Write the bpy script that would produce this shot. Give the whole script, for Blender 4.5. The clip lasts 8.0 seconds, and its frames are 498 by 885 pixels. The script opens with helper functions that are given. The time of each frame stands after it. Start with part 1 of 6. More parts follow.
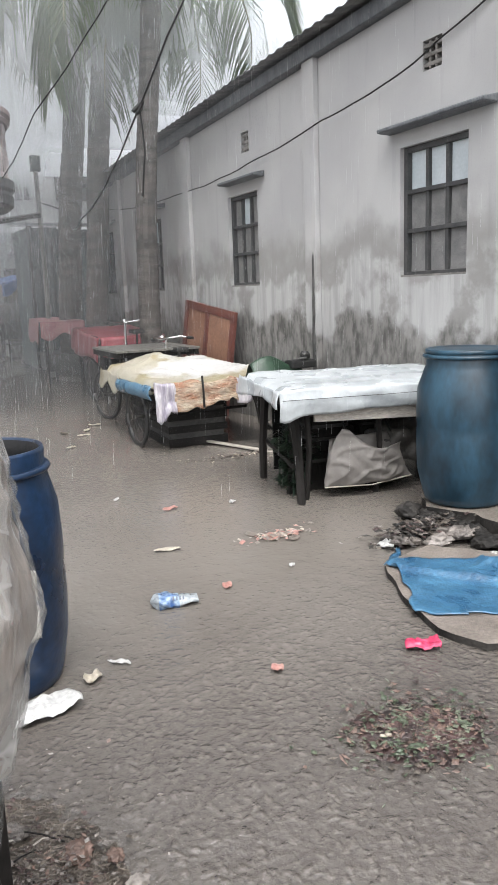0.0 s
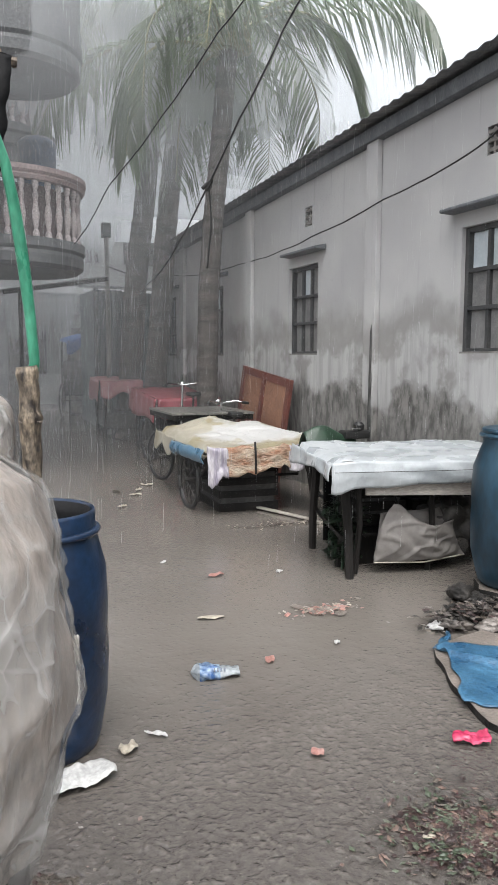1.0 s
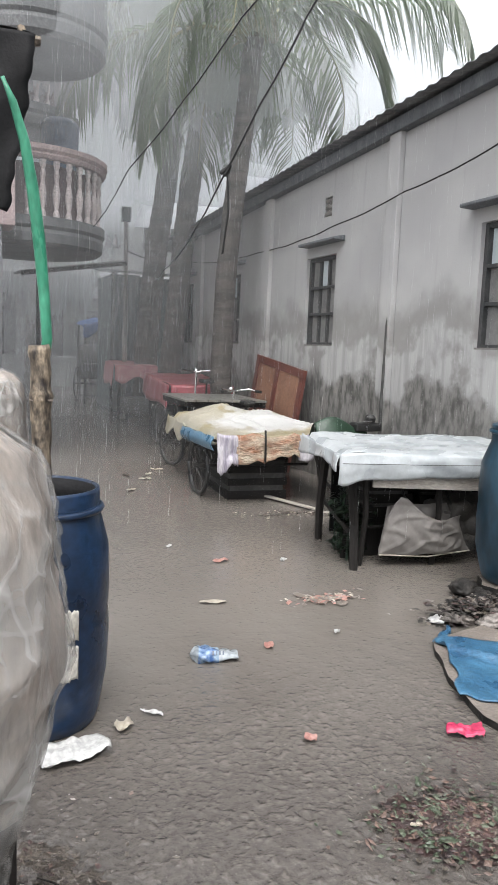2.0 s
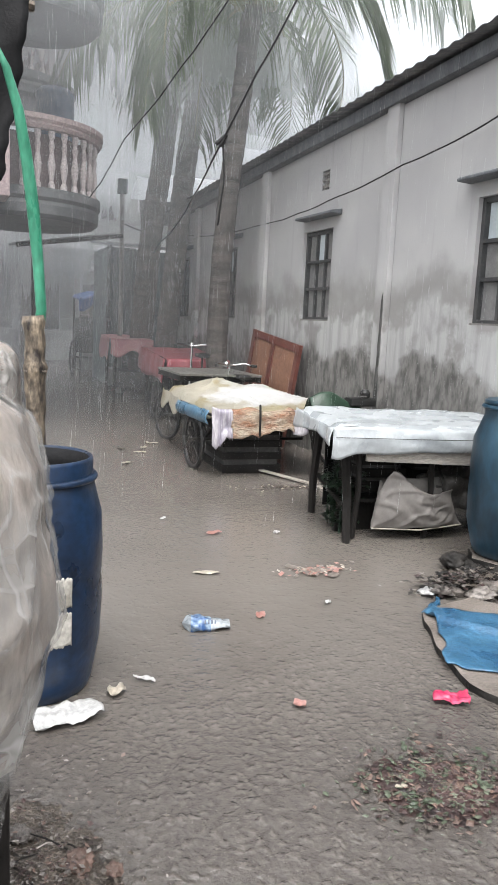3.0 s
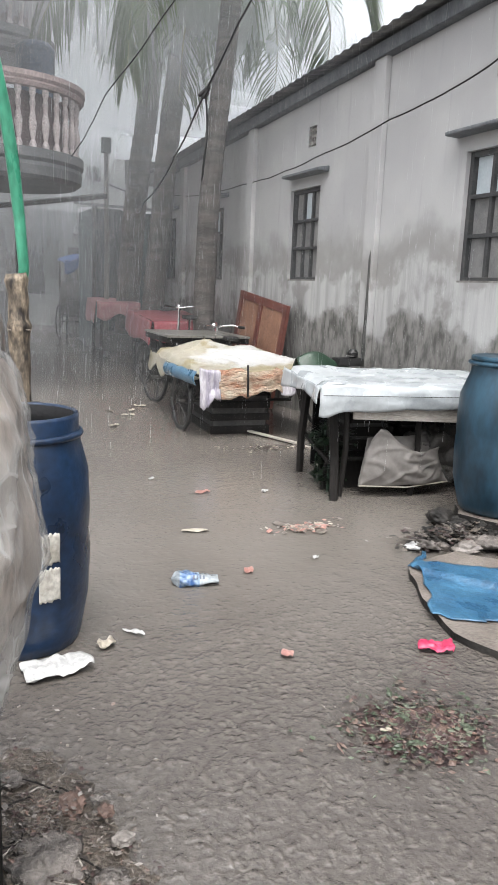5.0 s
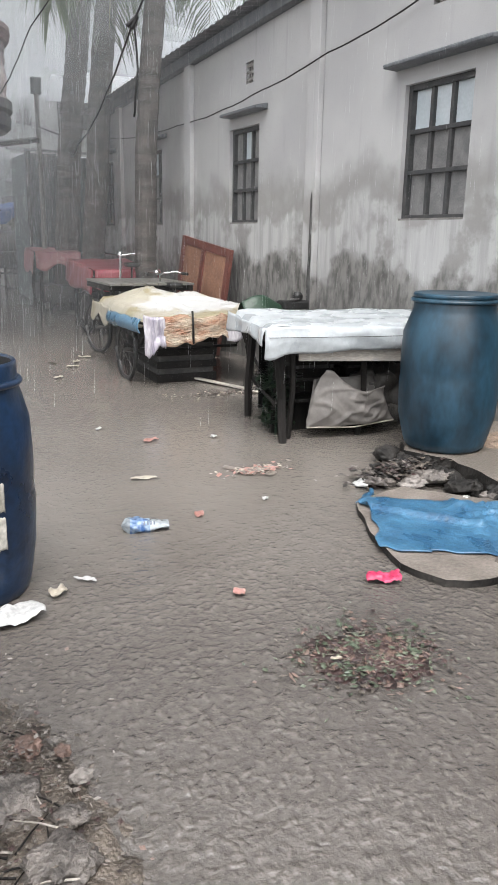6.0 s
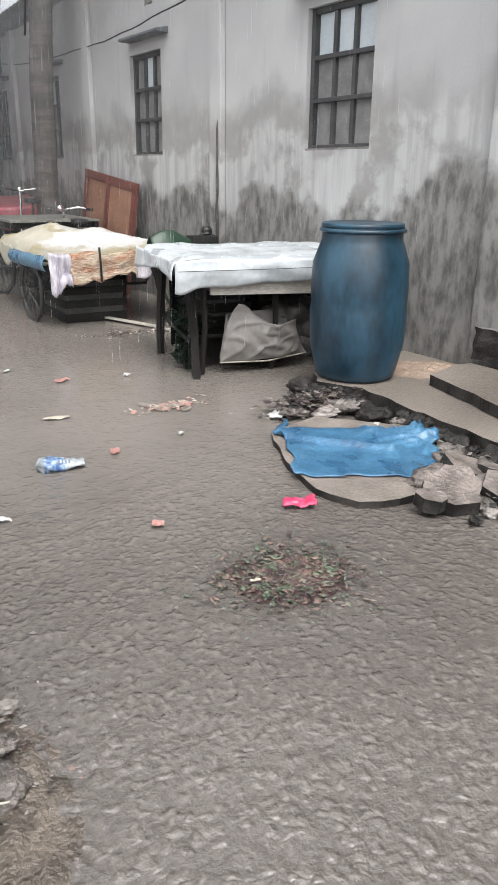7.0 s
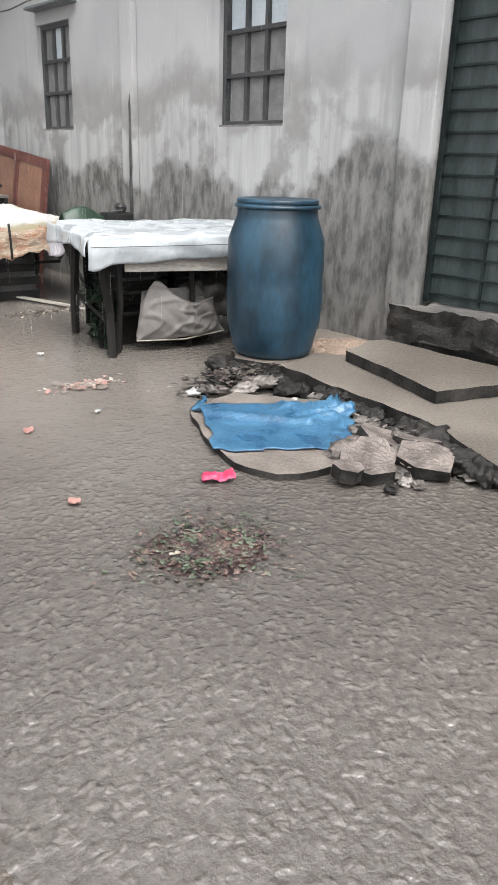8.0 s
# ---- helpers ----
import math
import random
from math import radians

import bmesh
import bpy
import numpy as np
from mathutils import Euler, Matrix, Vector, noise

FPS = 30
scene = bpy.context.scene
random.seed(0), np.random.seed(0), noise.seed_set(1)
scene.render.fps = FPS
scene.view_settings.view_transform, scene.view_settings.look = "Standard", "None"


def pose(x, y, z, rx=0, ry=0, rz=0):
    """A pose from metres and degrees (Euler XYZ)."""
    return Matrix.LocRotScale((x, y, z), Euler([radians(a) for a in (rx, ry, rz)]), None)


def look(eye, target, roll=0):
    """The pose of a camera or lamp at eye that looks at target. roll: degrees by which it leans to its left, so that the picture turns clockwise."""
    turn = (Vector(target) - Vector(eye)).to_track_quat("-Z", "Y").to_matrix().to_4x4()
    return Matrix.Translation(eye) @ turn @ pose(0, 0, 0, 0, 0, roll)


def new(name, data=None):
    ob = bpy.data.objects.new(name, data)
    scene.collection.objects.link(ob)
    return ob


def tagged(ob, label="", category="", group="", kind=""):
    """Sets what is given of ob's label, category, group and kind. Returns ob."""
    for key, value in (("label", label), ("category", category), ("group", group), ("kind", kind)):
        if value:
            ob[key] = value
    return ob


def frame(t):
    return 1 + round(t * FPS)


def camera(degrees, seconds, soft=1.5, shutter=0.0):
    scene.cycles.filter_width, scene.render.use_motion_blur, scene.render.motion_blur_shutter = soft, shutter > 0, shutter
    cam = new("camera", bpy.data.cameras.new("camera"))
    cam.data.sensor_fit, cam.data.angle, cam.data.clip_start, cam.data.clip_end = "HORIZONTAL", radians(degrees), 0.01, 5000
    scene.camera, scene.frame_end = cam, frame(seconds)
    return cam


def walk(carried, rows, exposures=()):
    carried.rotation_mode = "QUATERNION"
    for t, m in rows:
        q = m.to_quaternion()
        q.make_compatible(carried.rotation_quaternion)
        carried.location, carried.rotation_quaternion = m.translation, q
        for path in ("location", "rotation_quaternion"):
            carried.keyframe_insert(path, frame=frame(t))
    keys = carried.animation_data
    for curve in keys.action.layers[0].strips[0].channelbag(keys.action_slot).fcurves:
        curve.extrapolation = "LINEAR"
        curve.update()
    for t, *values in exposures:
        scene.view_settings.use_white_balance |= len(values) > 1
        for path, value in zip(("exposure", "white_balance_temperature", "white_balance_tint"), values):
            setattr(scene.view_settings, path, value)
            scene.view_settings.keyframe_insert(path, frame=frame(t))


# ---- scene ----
cam = camera(36.5, 8.0)
PATH = [
    (0, (-0.255, 0.28, 1.455), (0.652, 2.02, 1.07), -2.1),
    (0.5, (-0.257, 0.289, 1.469), (0.587, 2.074, 1.146), -1.0),
    (1, (-0.252, 0.29, 1.491), (0.547, 2.111, 1.273), 0.2),
    (2.5, (-0.223, 0.247, 1.461), (0.542, 2.074, 1.186), 2.7),
    (3, (-0.224, 0.237, 1.456), (0.55, 2.056, 1.15), 2.8),
    (3.5, (-0.225, 0.24, 1.452), (0.563, 2.047, 1.116), 3.1),
    (4, (-0.227, 0.228, 1.448), (0.551, 2.034, 1.084), 2.7),
    (5.5, (-0.196, 0.218, 1.397), (0.634, 1.983, 0.955), 1.7),
    (6, (-0.185, 0.21, 1.381), (0.716, 1.918, 0.86), 1.0),
    (6.5, (-0.188, 0.192, 1.361), (0.793, 1.829, 0.763), 0.3),
    (7, (-0.182, 0.185, 1.339), (0.884, 1.742, 0.675), 0.7),
    (7.5, (-0.172, 0.18, 1.32), (0.967, 1.672, 0.631), 1.0),
    (8, (-0.167, 0.174, 1.292), (1.055, 1.595, 0.594), 1.7),
]
walk(cam, [(t, look(eye, target, roll)) for t, eye, target, roll in PATH], [(0, 1.34), (0.5, 1.22), (1.0, 1.04), (2.5, 1.23), (3.5, 1.32), (6.0, 1.34), (8.0, 1.42)])

SKY = 0.184
RAIN_FAR = 40000

# ---------- light ----------
world = bpy.data.worlds.new("overcast")
scene.world = world
world.use_nodes = True
wn, wl = world.node_tree.nodes, world.node_tree.links
sky = wn.new("ShaderNodeTexSky")
sky.sky_type = "NISHITA"
sky.sun_disc = False
sky.sun_elevation, sky.sun_rotation = radians(62), radians(200)
sky.dust_density, sky.air_density = 4.0, 1.0
grey = wn.new("ShaderNodeHueSaturation")
grey.inputs["Saturation"].default_value = 0.16
wl.new(sky.outputs["Color"], grey.inputs["Color"])
wl.new(grey.outputs["Color"], wn["Background"].inputs["Color"])
wn["Background"].inputs["Strength"].default_value = SKY
sun = new("sun", bpy.data.lights.new("sun", "SUN"))
sun.data.energy, sun.data.angle, sun.data.color = 0.6, radians(40), (1.0, 0.99, 0.98)
sun.matrix_world = look((0, 0, 30), (5, 14, 0))


# ---------- materials ----------
def mat(name, c1, c2, scale=3.0, fine=60.0, rough=0.6, bump=0.25, metal=0.0, spec=0.5, grain=0.25, stretch=(1, 1, 1), relief=0.01):
    m = bpy.data.materials.new(name)
    m.use_nodes = True
    n, l = m.node_tree.nodes, m.node_tree.links
    b = n["Principled BSDF"]
    tc, mp = n.new("ShaderNodeTexCoord"), n.new("ShaderNodeMapping")
    mp.inputs["Scale"].default_value = stretch
    l.new(tc.outputs["Object"], mp.inputs["Vector"])
    big, small = n.new("ShaderNodeTexNoise"), n.new("ShaderNodeTexNoise")
    for t, s, d in ((big, scale, 5), (small, fine, 3)):
        t.inputs["Scale"].default_value, t.inputs["Detail"].default_value = s, d
        l.new(mp.outputs["Vector"], t.inputs["Vector"])
    ramp = n.new("ShaderNodeValToRGB")
    ramp.color_ramp.elements[0].position, ramp.color_ramp.elements[1].position = 0.35, 0.65
    ramp.color_ramp.elements[0].color, ramp.color_ramp.elements[1].color = (*c1, 1), (*c2, 1)
    l.new(big.outputs["Fac"], ramp.inputs["Fac"])
    span = n.new("ShaderNodeMapRange")
    span.inputs["From Min"].default_value, span.inputs["From Max"].default_value = 0.3, 0.7
    span.inputs["To Min"].default_value, span.inputs["To Max"].default_value = 1 - grain, 1 + grain
    l.new(small.outputs["Fac"], span.inputs["Value"])
    mul = n.new("ShaderNodeVectorMath")
    mul.operation = "SCALE"
    l.new(ramp.outputs["Color"], mul.inputs[0])
    l.new(span.outputs["Result"], mul.inputs["Scale"])
    l.new(mul.outputs["Vector"], b.inputs["Base Color"])
    rr = n.new("ShaderNodeMapRange")
    rr.inputs["To Min"].default_value, rr.inputs["To Max"].default_value = max(0.02, rough - 0.15), min(1, rough + 0.15)
    l.new(big.outputs["Fac"], rr.inputs["Value"])
    l.new(rr.outputs["Result"], b.inputs["Roughness"])
    b.inputs["Metallic"].default_value, b.inputs["Specular IOR Level"].default_value = metal, spec
    bp = n.new("ShaderNodeBump")
    bp.inputs["Strength"].default_value, bp.inputs["Distance"].default_value = bump, relief
    l.new(small.outputs["Fac"], bp.inputs["Height"])
    l.new(bp.outputs["Normal"], b.inputs["Normal"])
    return m


def calc(n, l, op, a, b=None, clamp=False):
    """One Math node; a and b are sockets or numbers."""
    m = n.new("ShaderNodeMath")
    m.operation, m.use_clamp = op, clamp
    for k, v in ((0, a), (1, b)):
        if v is None:
            continue
        if isinstance(v, (int, float)):
            m.inputs[k].default_value = v
        else:
            l.new(v, m.inputs[k])
    return m.outputs[0]


def step(n, l, v, lo, hi):
    """0 at lo, 1 at hi, smooth."""
    r = n.new("ShaderNodeMapRange")
    r.interpolation_type = "SMOOTHSTEP"
    flip = lo > hi
    r.inputs["From Min"].default_value, r.inputs["From Max"].default_value = min(lo, hi), max(lo, hi)
    r.inputs["To Min"].default_value, r.inputs["To Max"].default_value = (1, 0) if flip else (0, 1)
    l.new(v, r.inputs["Value"])
    return r.outputs["Result"]


def noise_of(n, l, vec, scale, detail=5.0, stretch=None, rough=0.5):
    if stretch:
        mp = n.new("ShaderNodeMapping")
        mp.inputs["Scale"].default_value = stretch
        l.new(vec, mp.inputs["Vector"])
        vec = mp.outputs["Vector"]
    t = n.new("ShaderNodeTexNoise")
    t.inputs["Scale"].default_value, t.inputs["Detail"].default_value, t.inputs["Roughness"].default_value = scale, detail, rough
    l.new(vec, t.inputs["Vector"])
    return t.outputs["Fac"]


def mixed(n, l, fac, a, b):
    m = n.new("ShaderNodeMix")
    m.data_type = "RGBA"
    for key, v in (("Factor", fac), ("A", a), ("B", b)):
        sock = [s for s in m.inputs if s.name == key and (key == "Factor" and s.type == "VALUE" or key != "Factor" and s.type == "RGBA")][0]
        if isinstance(v, (tuple, int, float)):
            sock.default_value = (*v, 1) if isinstance(v, tuple) else v
        else:
            l.new(v, sock)
    return [s for s in m.outputs if s.type == "RGBA"][0]


def plaster_material():
    """Whitewashed plaster, with damp tide marks, peeled patches and run-down streaks."""
    m = bpy.data.materials.new("old_plaster")
    m.use_nodes = True
    n, l = m.node_tree.nodes, m.node_tree.links
    b = n["Principled BSDF"]
    tc = n.new("ShaderNodeTexCoord")
    P = tc.outputs["Object"]
    sep = n.new("ShaderNodeSeparateXYZ")
    l.new(P, sep.inputs[0])
    z = sep.outputs["Z"]
    wide = noise_of(n, l, P, 0.7, 4)
    mid = noise_of(n, l, P, 2.2, 6, rough=0.6)
    spots = noise_of(n, l, P, 7.0, 6, stretch=(1, 1.5, 0.6), rough=0.65)
    runs = noise_of(n, l, P, 1.0, 5, stretch=(1, 9, 0.7), rough=0.6)
    grit = noise_of(n, l, P, 90.0, 3)
    col = mixed(n, l, step(n, l, wide, 0.35, 0.65), (0.33, 0.33, 0.332), (0.405, 0.405, 0.402))
    col = mixed(n, l, calc(n, l, "MULTIPLY", step(n, l, runs, 0.55, 0.75), 0.35), col, (0.22, 0.22, 0.222))
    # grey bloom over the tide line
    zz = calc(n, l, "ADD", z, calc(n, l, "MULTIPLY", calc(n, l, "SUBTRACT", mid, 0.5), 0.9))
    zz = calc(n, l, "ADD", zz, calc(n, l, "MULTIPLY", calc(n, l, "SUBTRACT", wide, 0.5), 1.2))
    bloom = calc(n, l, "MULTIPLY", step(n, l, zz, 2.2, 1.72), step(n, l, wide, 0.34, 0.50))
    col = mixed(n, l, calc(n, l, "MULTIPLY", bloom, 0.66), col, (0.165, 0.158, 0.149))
    # pale lime skin, streaked
    peel = calc(n, l, "MULTIPLY", step(n, l, zz, 1.78, 1.64), step(n, l, mid, 0.36, 0.50))
    skin = mixed(n, l, step(n, l, runs, 0.42, 0.62), (0.40, 0.40, 0.396), (0.31, 0.31, 0.307))
    col = mixed(n, l, calc(n, l, "MULTIPLY", peel, 0.9), col, skin)
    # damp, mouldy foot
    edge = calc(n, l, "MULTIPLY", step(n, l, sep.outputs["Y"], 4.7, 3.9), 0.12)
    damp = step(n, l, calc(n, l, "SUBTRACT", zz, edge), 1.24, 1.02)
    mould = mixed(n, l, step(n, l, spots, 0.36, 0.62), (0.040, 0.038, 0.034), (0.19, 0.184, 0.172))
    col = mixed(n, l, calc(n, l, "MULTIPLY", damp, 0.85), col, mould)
    fleck = mixed(n, l, calc(n, l, "MULTIPLY", step(n, l, grit, 0.55, 0.75), 0.2), col, (0.13, 0.13, 0.13))
    l.new(fleck, b.inputs["Base Color"])
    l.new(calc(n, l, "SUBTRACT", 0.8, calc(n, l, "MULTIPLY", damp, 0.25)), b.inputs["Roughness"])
    hgt = calc(n, l, "ADD", calc(n, l, "MULTIPLY", grit, 0.15), calc(n, l, "ADD", calc(n, l, "MULTIPLY", spots, 0.5), calc(n, l, "MULTIPLY", peel, 0.25)))
    bp = n.new("ShaderNodeBump")
    bp.inputs["Strength"].default_value, bp.inputs["Distance"].default_value = 0.5, 0.012
    l.new(hgt, bp.inputs["Height"])
    l.new(bp.outputs["Normal"], b.inputs["Normal"])
    return m


def flood_material():
    """Muddy rainwater standing on coarse asphalt."""
    m = bpy.data.materials.new("flooded_asphalt")
    m.use_nodes = True
    n, l = m.node_tree.nodes, m.node_tree.links
    b = n["Principled BSDF"]
    P = n.new("ShaderNodeTexCoord").outputs["Object"]
    wide = noise_of(n, l, P, 0.8, 4)
    warp = n.new("ShaderNodeTexNoise")
    warp.inputs["Scale"].default_value, warp.inputs["Detail"].default_value = 16, 3
    l.new(P, warp.inputs["Vector"])
    push = n.new("ShaderNodeVectorMath")
    push.operation = "MULTIPLY_ADD"
    push.inputs[1].default_value = (0.07, 0.07, 0.0)
    l.new(warp.outputs["Color"], push.inputs[0])
    l.new(P, push.inputs[2])
    cell = n.new("ShaderNodeTexVoronoi")
    cell.feature = "SMOOTH_F1"
    cell.inputs["Scale"].default_value, cell.inputs["Smoothness"].default_value = 28, 0.3
    l.new(push.outputs["Vector"], cell.inputs["Vector"])
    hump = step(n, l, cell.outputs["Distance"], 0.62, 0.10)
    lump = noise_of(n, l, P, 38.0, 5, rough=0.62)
    grit = noise_of(n, l, P, 140.0, 3)
    col = mixed(n, l, step(n, l, wide, 0.35, 0.65), (0.106, 0.094, 0.084), (0.150, 0.135, 0.121))
    near = n.new("ShaderNodeSeparateXYZ")
    l.new(P, near.inputs[0])
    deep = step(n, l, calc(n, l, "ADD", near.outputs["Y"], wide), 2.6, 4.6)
    # Shade in the dips between the humps is put into the colour.
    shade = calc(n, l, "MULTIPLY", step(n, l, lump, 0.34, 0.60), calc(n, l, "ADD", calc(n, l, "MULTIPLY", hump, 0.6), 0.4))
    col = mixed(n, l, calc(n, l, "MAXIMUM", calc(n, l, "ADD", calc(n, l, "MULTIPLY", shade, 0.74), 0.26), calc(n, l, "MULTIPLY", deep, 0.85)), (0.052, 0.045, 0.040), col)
    # Water further up the lane is coloured lighter, for the sky it reflects.
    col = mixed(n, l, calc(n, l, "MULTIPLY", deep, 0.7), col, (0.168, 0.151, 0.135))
    col = mixed(n, l, calc(n, l, "MULTIPLY", step(n, l, grit, 0.6, 0.78), 0.35), col, (0.30, 0.28, 0.255))
    l.new(col, b.inputs["Base Color"])
    l.new(calc(n, l, "SUBTRACT", 0.24, calc(n, l, "MULTIPLY", deep, 0.09)), b.inputs["Roughness"])
    b.inputs["Specular IOR Level"].default_value = 0.85
    place = n.new("ShaderNodeSeparateXYZ")
    l.new(P, place.inputs[0])
    shallow = calc(n, l, "ADD", calc(n, l, "MULTIPLY", step(n, l, calc(n, l, "ADD", place.outputs["Y"], wide), 4.4, 2.4), 0.8), 0.2)
    hgt = calc(n, l, "ADD", calc(n, l, "MULTIPLY", hump, 0.42), calc(n, l, "ADD", calc(n, l, "MULTIPLY", grit, 0.12), calc(n, l, "MULTIPLY", lump, 0.7)))
    hgt = calc(n, l, "MULTIPLY", hgt, shallow)
    bp = n.new("ShaderNodeBump")
    bp.inputs["Strength"].default_value, bp.inputs["Distance"].default_value = 0.55, 0.02
    l.new(hgt, bp.inputs["Height"])
    l.new(bp.outputs["Normal"], b.inputs["Normal"])
    return m


def film_material():
    """Thin clear polythene, crumpled into facets and cloudy where it is wet."""
    m = bpy.data.materials.new("clear_polythene")
    m.use_nodes = True
    n, l = m.node_tree.nodes, m.node_tree.links
    b = n["Principled BSDF"]
    P = n.new("ShaderNodeTexCoord").outputs["Object"]
    warp = n.new("ShaderNodeTexNoise")
    warp.inputs["Scale"].default_value, warp.inputs["Detail"].default_value = 4.0, 3
    l.new(P, warp.inputs["Vector"])
    push = n.new("ShaderNodeVectorMath")
    push.operation = "MULTIPLY_ADD"
    push.inputs[1].default_value = (0.16, 0.16, 0.16)
    l.new(warp.outputs["Color"], push.inputs[0])
    l.new(P, push.inputs[2])
    lean = n.new("ShaderNodeMapping")
    lean.inputs["Rotation"].default_value = (0.5, 0.6, 0.3)
    lean.inputs["Scale"].default_value = (1.3, 1.3, 0.55)
    l.new(push.outputs["Vector"], lean.inputs["Vector"])
    facets, edges = [], []
    for scale in (5.5, 15.0):
        for feature, kept in (("F1", facets), ("DISTANCE_TO_EDGE", edges)):
            v = n.new("ShaderNodeTexVoronoi")
            v.feature = feature
            v.inputs["Scale"].default_value = scale
            l.new(lean.outputs["Vector"], v.inputs["Vector"])
            kept.append(v.outputs["Distance"])
    cloud = noise_of(n, l, P, 3.0, 4)
    crease = step(n, l, edges[0], 0.05, 0.0)
    fine = step(n, l, edges[1], 0.06, 0.0)
    b.inputs["Base Color"].default_value = (0.47, 0.465, 0.455, 1)
    b.inputs["Roughness"].default_value = 0.16
    bp = n.new("ShaderNodeBump")
    bp.inputs["Strength"].default_value, bp.inputs["Distance"].default_value = 0.75, 0.05
    l.new(calc(n, l, "ADD", facets[0], calc(n, l, "MULTIPLY", facets[1], 0.3)), bp.inputs["Height"])
    l.new(bp.outputs["Normal"], b.inputs["Normal"])
    clear = n.new("ShaderNodeBsdfTransparent")
    mx = n.new("ShaderNodeMixShader")
    # Crease highlights are painted in: facet edges turn whiter and less clear.
    cover = calc(n, l, "ADD", calc(n, l, "MULTIPLY", crease, 0.22), calc(n, l, "MULTIPLY", fine, 0.10))
    cloudy = calc(n, l, "MULTIPLY", step(n, l, cloud, 0.42, 0.62), 0.34)
    l.new(calc(n, l, "ADD", calc(n, l, "ADD", cover, cloudy), 0.15, True), mx.inputs["Fac"])
    l.new(clear.outputs[0], mx.inputs[1])
    l.new(b.outputs[0], mx.inputs[2])
    l.new(mx.outputs[0], n["Material Output"].inputs["Surface"])
    return m


def rain_material():
    m = bpy.data.materials.new("falling_water")
    m.use_nodes = True
    n, l = m.node_tree.nodes, m.node_tree.links
    d, t, mx = n.new("ShaderNodeBsdfDiffuse"), n.new("ShaderNodeBsdfTranslucent"), n.new("ShaderNodeMixShader")
    d.inputs["Color"].default_value = t.inputs["Color"].default_value = (0.60, 0.61, 0.62, 1)
    mx.inputs["Fac"].default_value = 0.5
    l.new(d.outputs[0], mx.inputs[1])
    l.new(t.outputs[0], mx.inputs[2])
    l.new(mx.outputs[0], n["Material Output"].inputs["Surface"])
    return m


PLASTER, FLOOD, FILM, RAIN = plaster_material(), flood_material(), film_material(), rain_material()
CONCRETE = mat("wet_concrete", (0.09, 0.085, 0.08), (0.19, 0.18, 0.168), 5, 70, 0.45, 0.5)
SANDY = mat("sandy_concrete", (0.125, 0.108, 0.093), (0.20, 0.176, 0.152), 2.0, 60, 0.4, 0.5)
# Mouldy concrete; also the shade painted on the sides of slabs.
MOULD_SHADE = mat("mouldy_shaded_concrete", (0.008, 0.0075, 0.007), (0.036, 0.033, 0.030), 9, 60, 0.65, 0.8, spec=0.25)
FASCIA = mat("weathered_fascia", (0.075, 0.082, 0.09), (0.125, 0.133, 0.142), 2.5, 40, 0.6, 0.4, stretch=(1, 4, 0.6))
TIN = mat("rusted_tin", (0.075, 0.08, 0.087), (0.15, 0.15, 0.152), 2, 40, 0.45, 0.3, 0.3)
IRON = mat("dark_window_paint", (0.03, 0.032, 0.034), (0.06, 0.06, 0.06), 8, 90, 0.5, 0.3)
PANE_DARK = mat("grimy_mesh_pane", (0.13, 0.13, 0.13), (0.20, 0.198, 0.195), 9, 160, 0.6, 0.4)
PANE_PALE = mat("pale_pane", (0.42, 0.48, 0.51), (0.54, 0.59, 0.62), 3, 50, 0.12, 0.1, spec=0.7, grain=0.05)
GATE = mat("dark_green_gate_paint", (0.006, 0.010, 0.010), (0.018, 0.026, 0.026), 6, 60, 0.5, 0.3, spec=0.3)
GATE_PANEL = mat("grey_green_gate_sheet", (0.018, 0.026, 0.026), (0.045, 0.058, 0.057), 4, 50, 0.45, 0.3, stretch=(1, 3, 0.5))
DRUM_PALE = mat("faded_blue_plastic", (0.005, 0.019, 0.032), (0.017, 0.055, 0.088), 3.2, 26, 0.42, 0.15, grain=0.22, stretch=(1, 1, 0.5))
DRUM_DARK = mat("deep_blue_plastic", (0.005, 0.012, 0.028), (0.010, 0.028, 0.068), 3.5, 30, 0.3, 0.2, grain=0.3)
LABEL = mat("torn_paper_label", (0.30, 0.28, 0.24), (0.50, 0.48, 0.44), 8, 60, 0.7, 0.3)
WHITE_SHEET = mat("white_tarpaulin", (0.31, 0.335, 0.35), (0.41, 0.435, 0.45), 3.5, 25, 0.28, 0.2, grain=0.1)
WHITE_SCRAP = mat("white_wet_plastic", (0.36, 0.36, 0.355), (0.50, 0.50, 0.49), 6, 60, 0.4, 0.4)
WOOD_DARK = mat("wet_dark_timber", (0.006, 0.0055, 0.005), (0.016, 0.014, 0.013), 4, 60, 0.6, 0.5, spec=0.2, stretch=(1, 1, 0.3))
WOOD_PALE = mat("weathered_plank", (0.26, 0.235, 0.21), (0.40, 0.37, 0.33), 3, 70, 0.5, 0.4, stretch=(0.4, 3, 3))
WOOD_GREY = mat("grey_wet_board", (0.10, 0.098, 0.09), (0.16, 0.155, 0.14), 3, 60, 0.35, 0.4, stretch=(4, 0.6, 1))
WOOD_RED = mat("red_brown_door_wood", (0.085, 0.028, 0.022), (0.14, 0.048, 0.036), 3, 50, 0.4, 0.4, stretch=(1, 1, 3))
WOOD_TAN = mat("tan_door_panel", (0.17, 0.085, 0.055), (0.26, 0.14, 0.09), 4, 50, 0.5, 0.4)
RUBBER = mat("black_rubber", (0.008, 0.008, 0.008), (0.02, 0.02, 0.02), 8, 80, 0.5, 0.3)
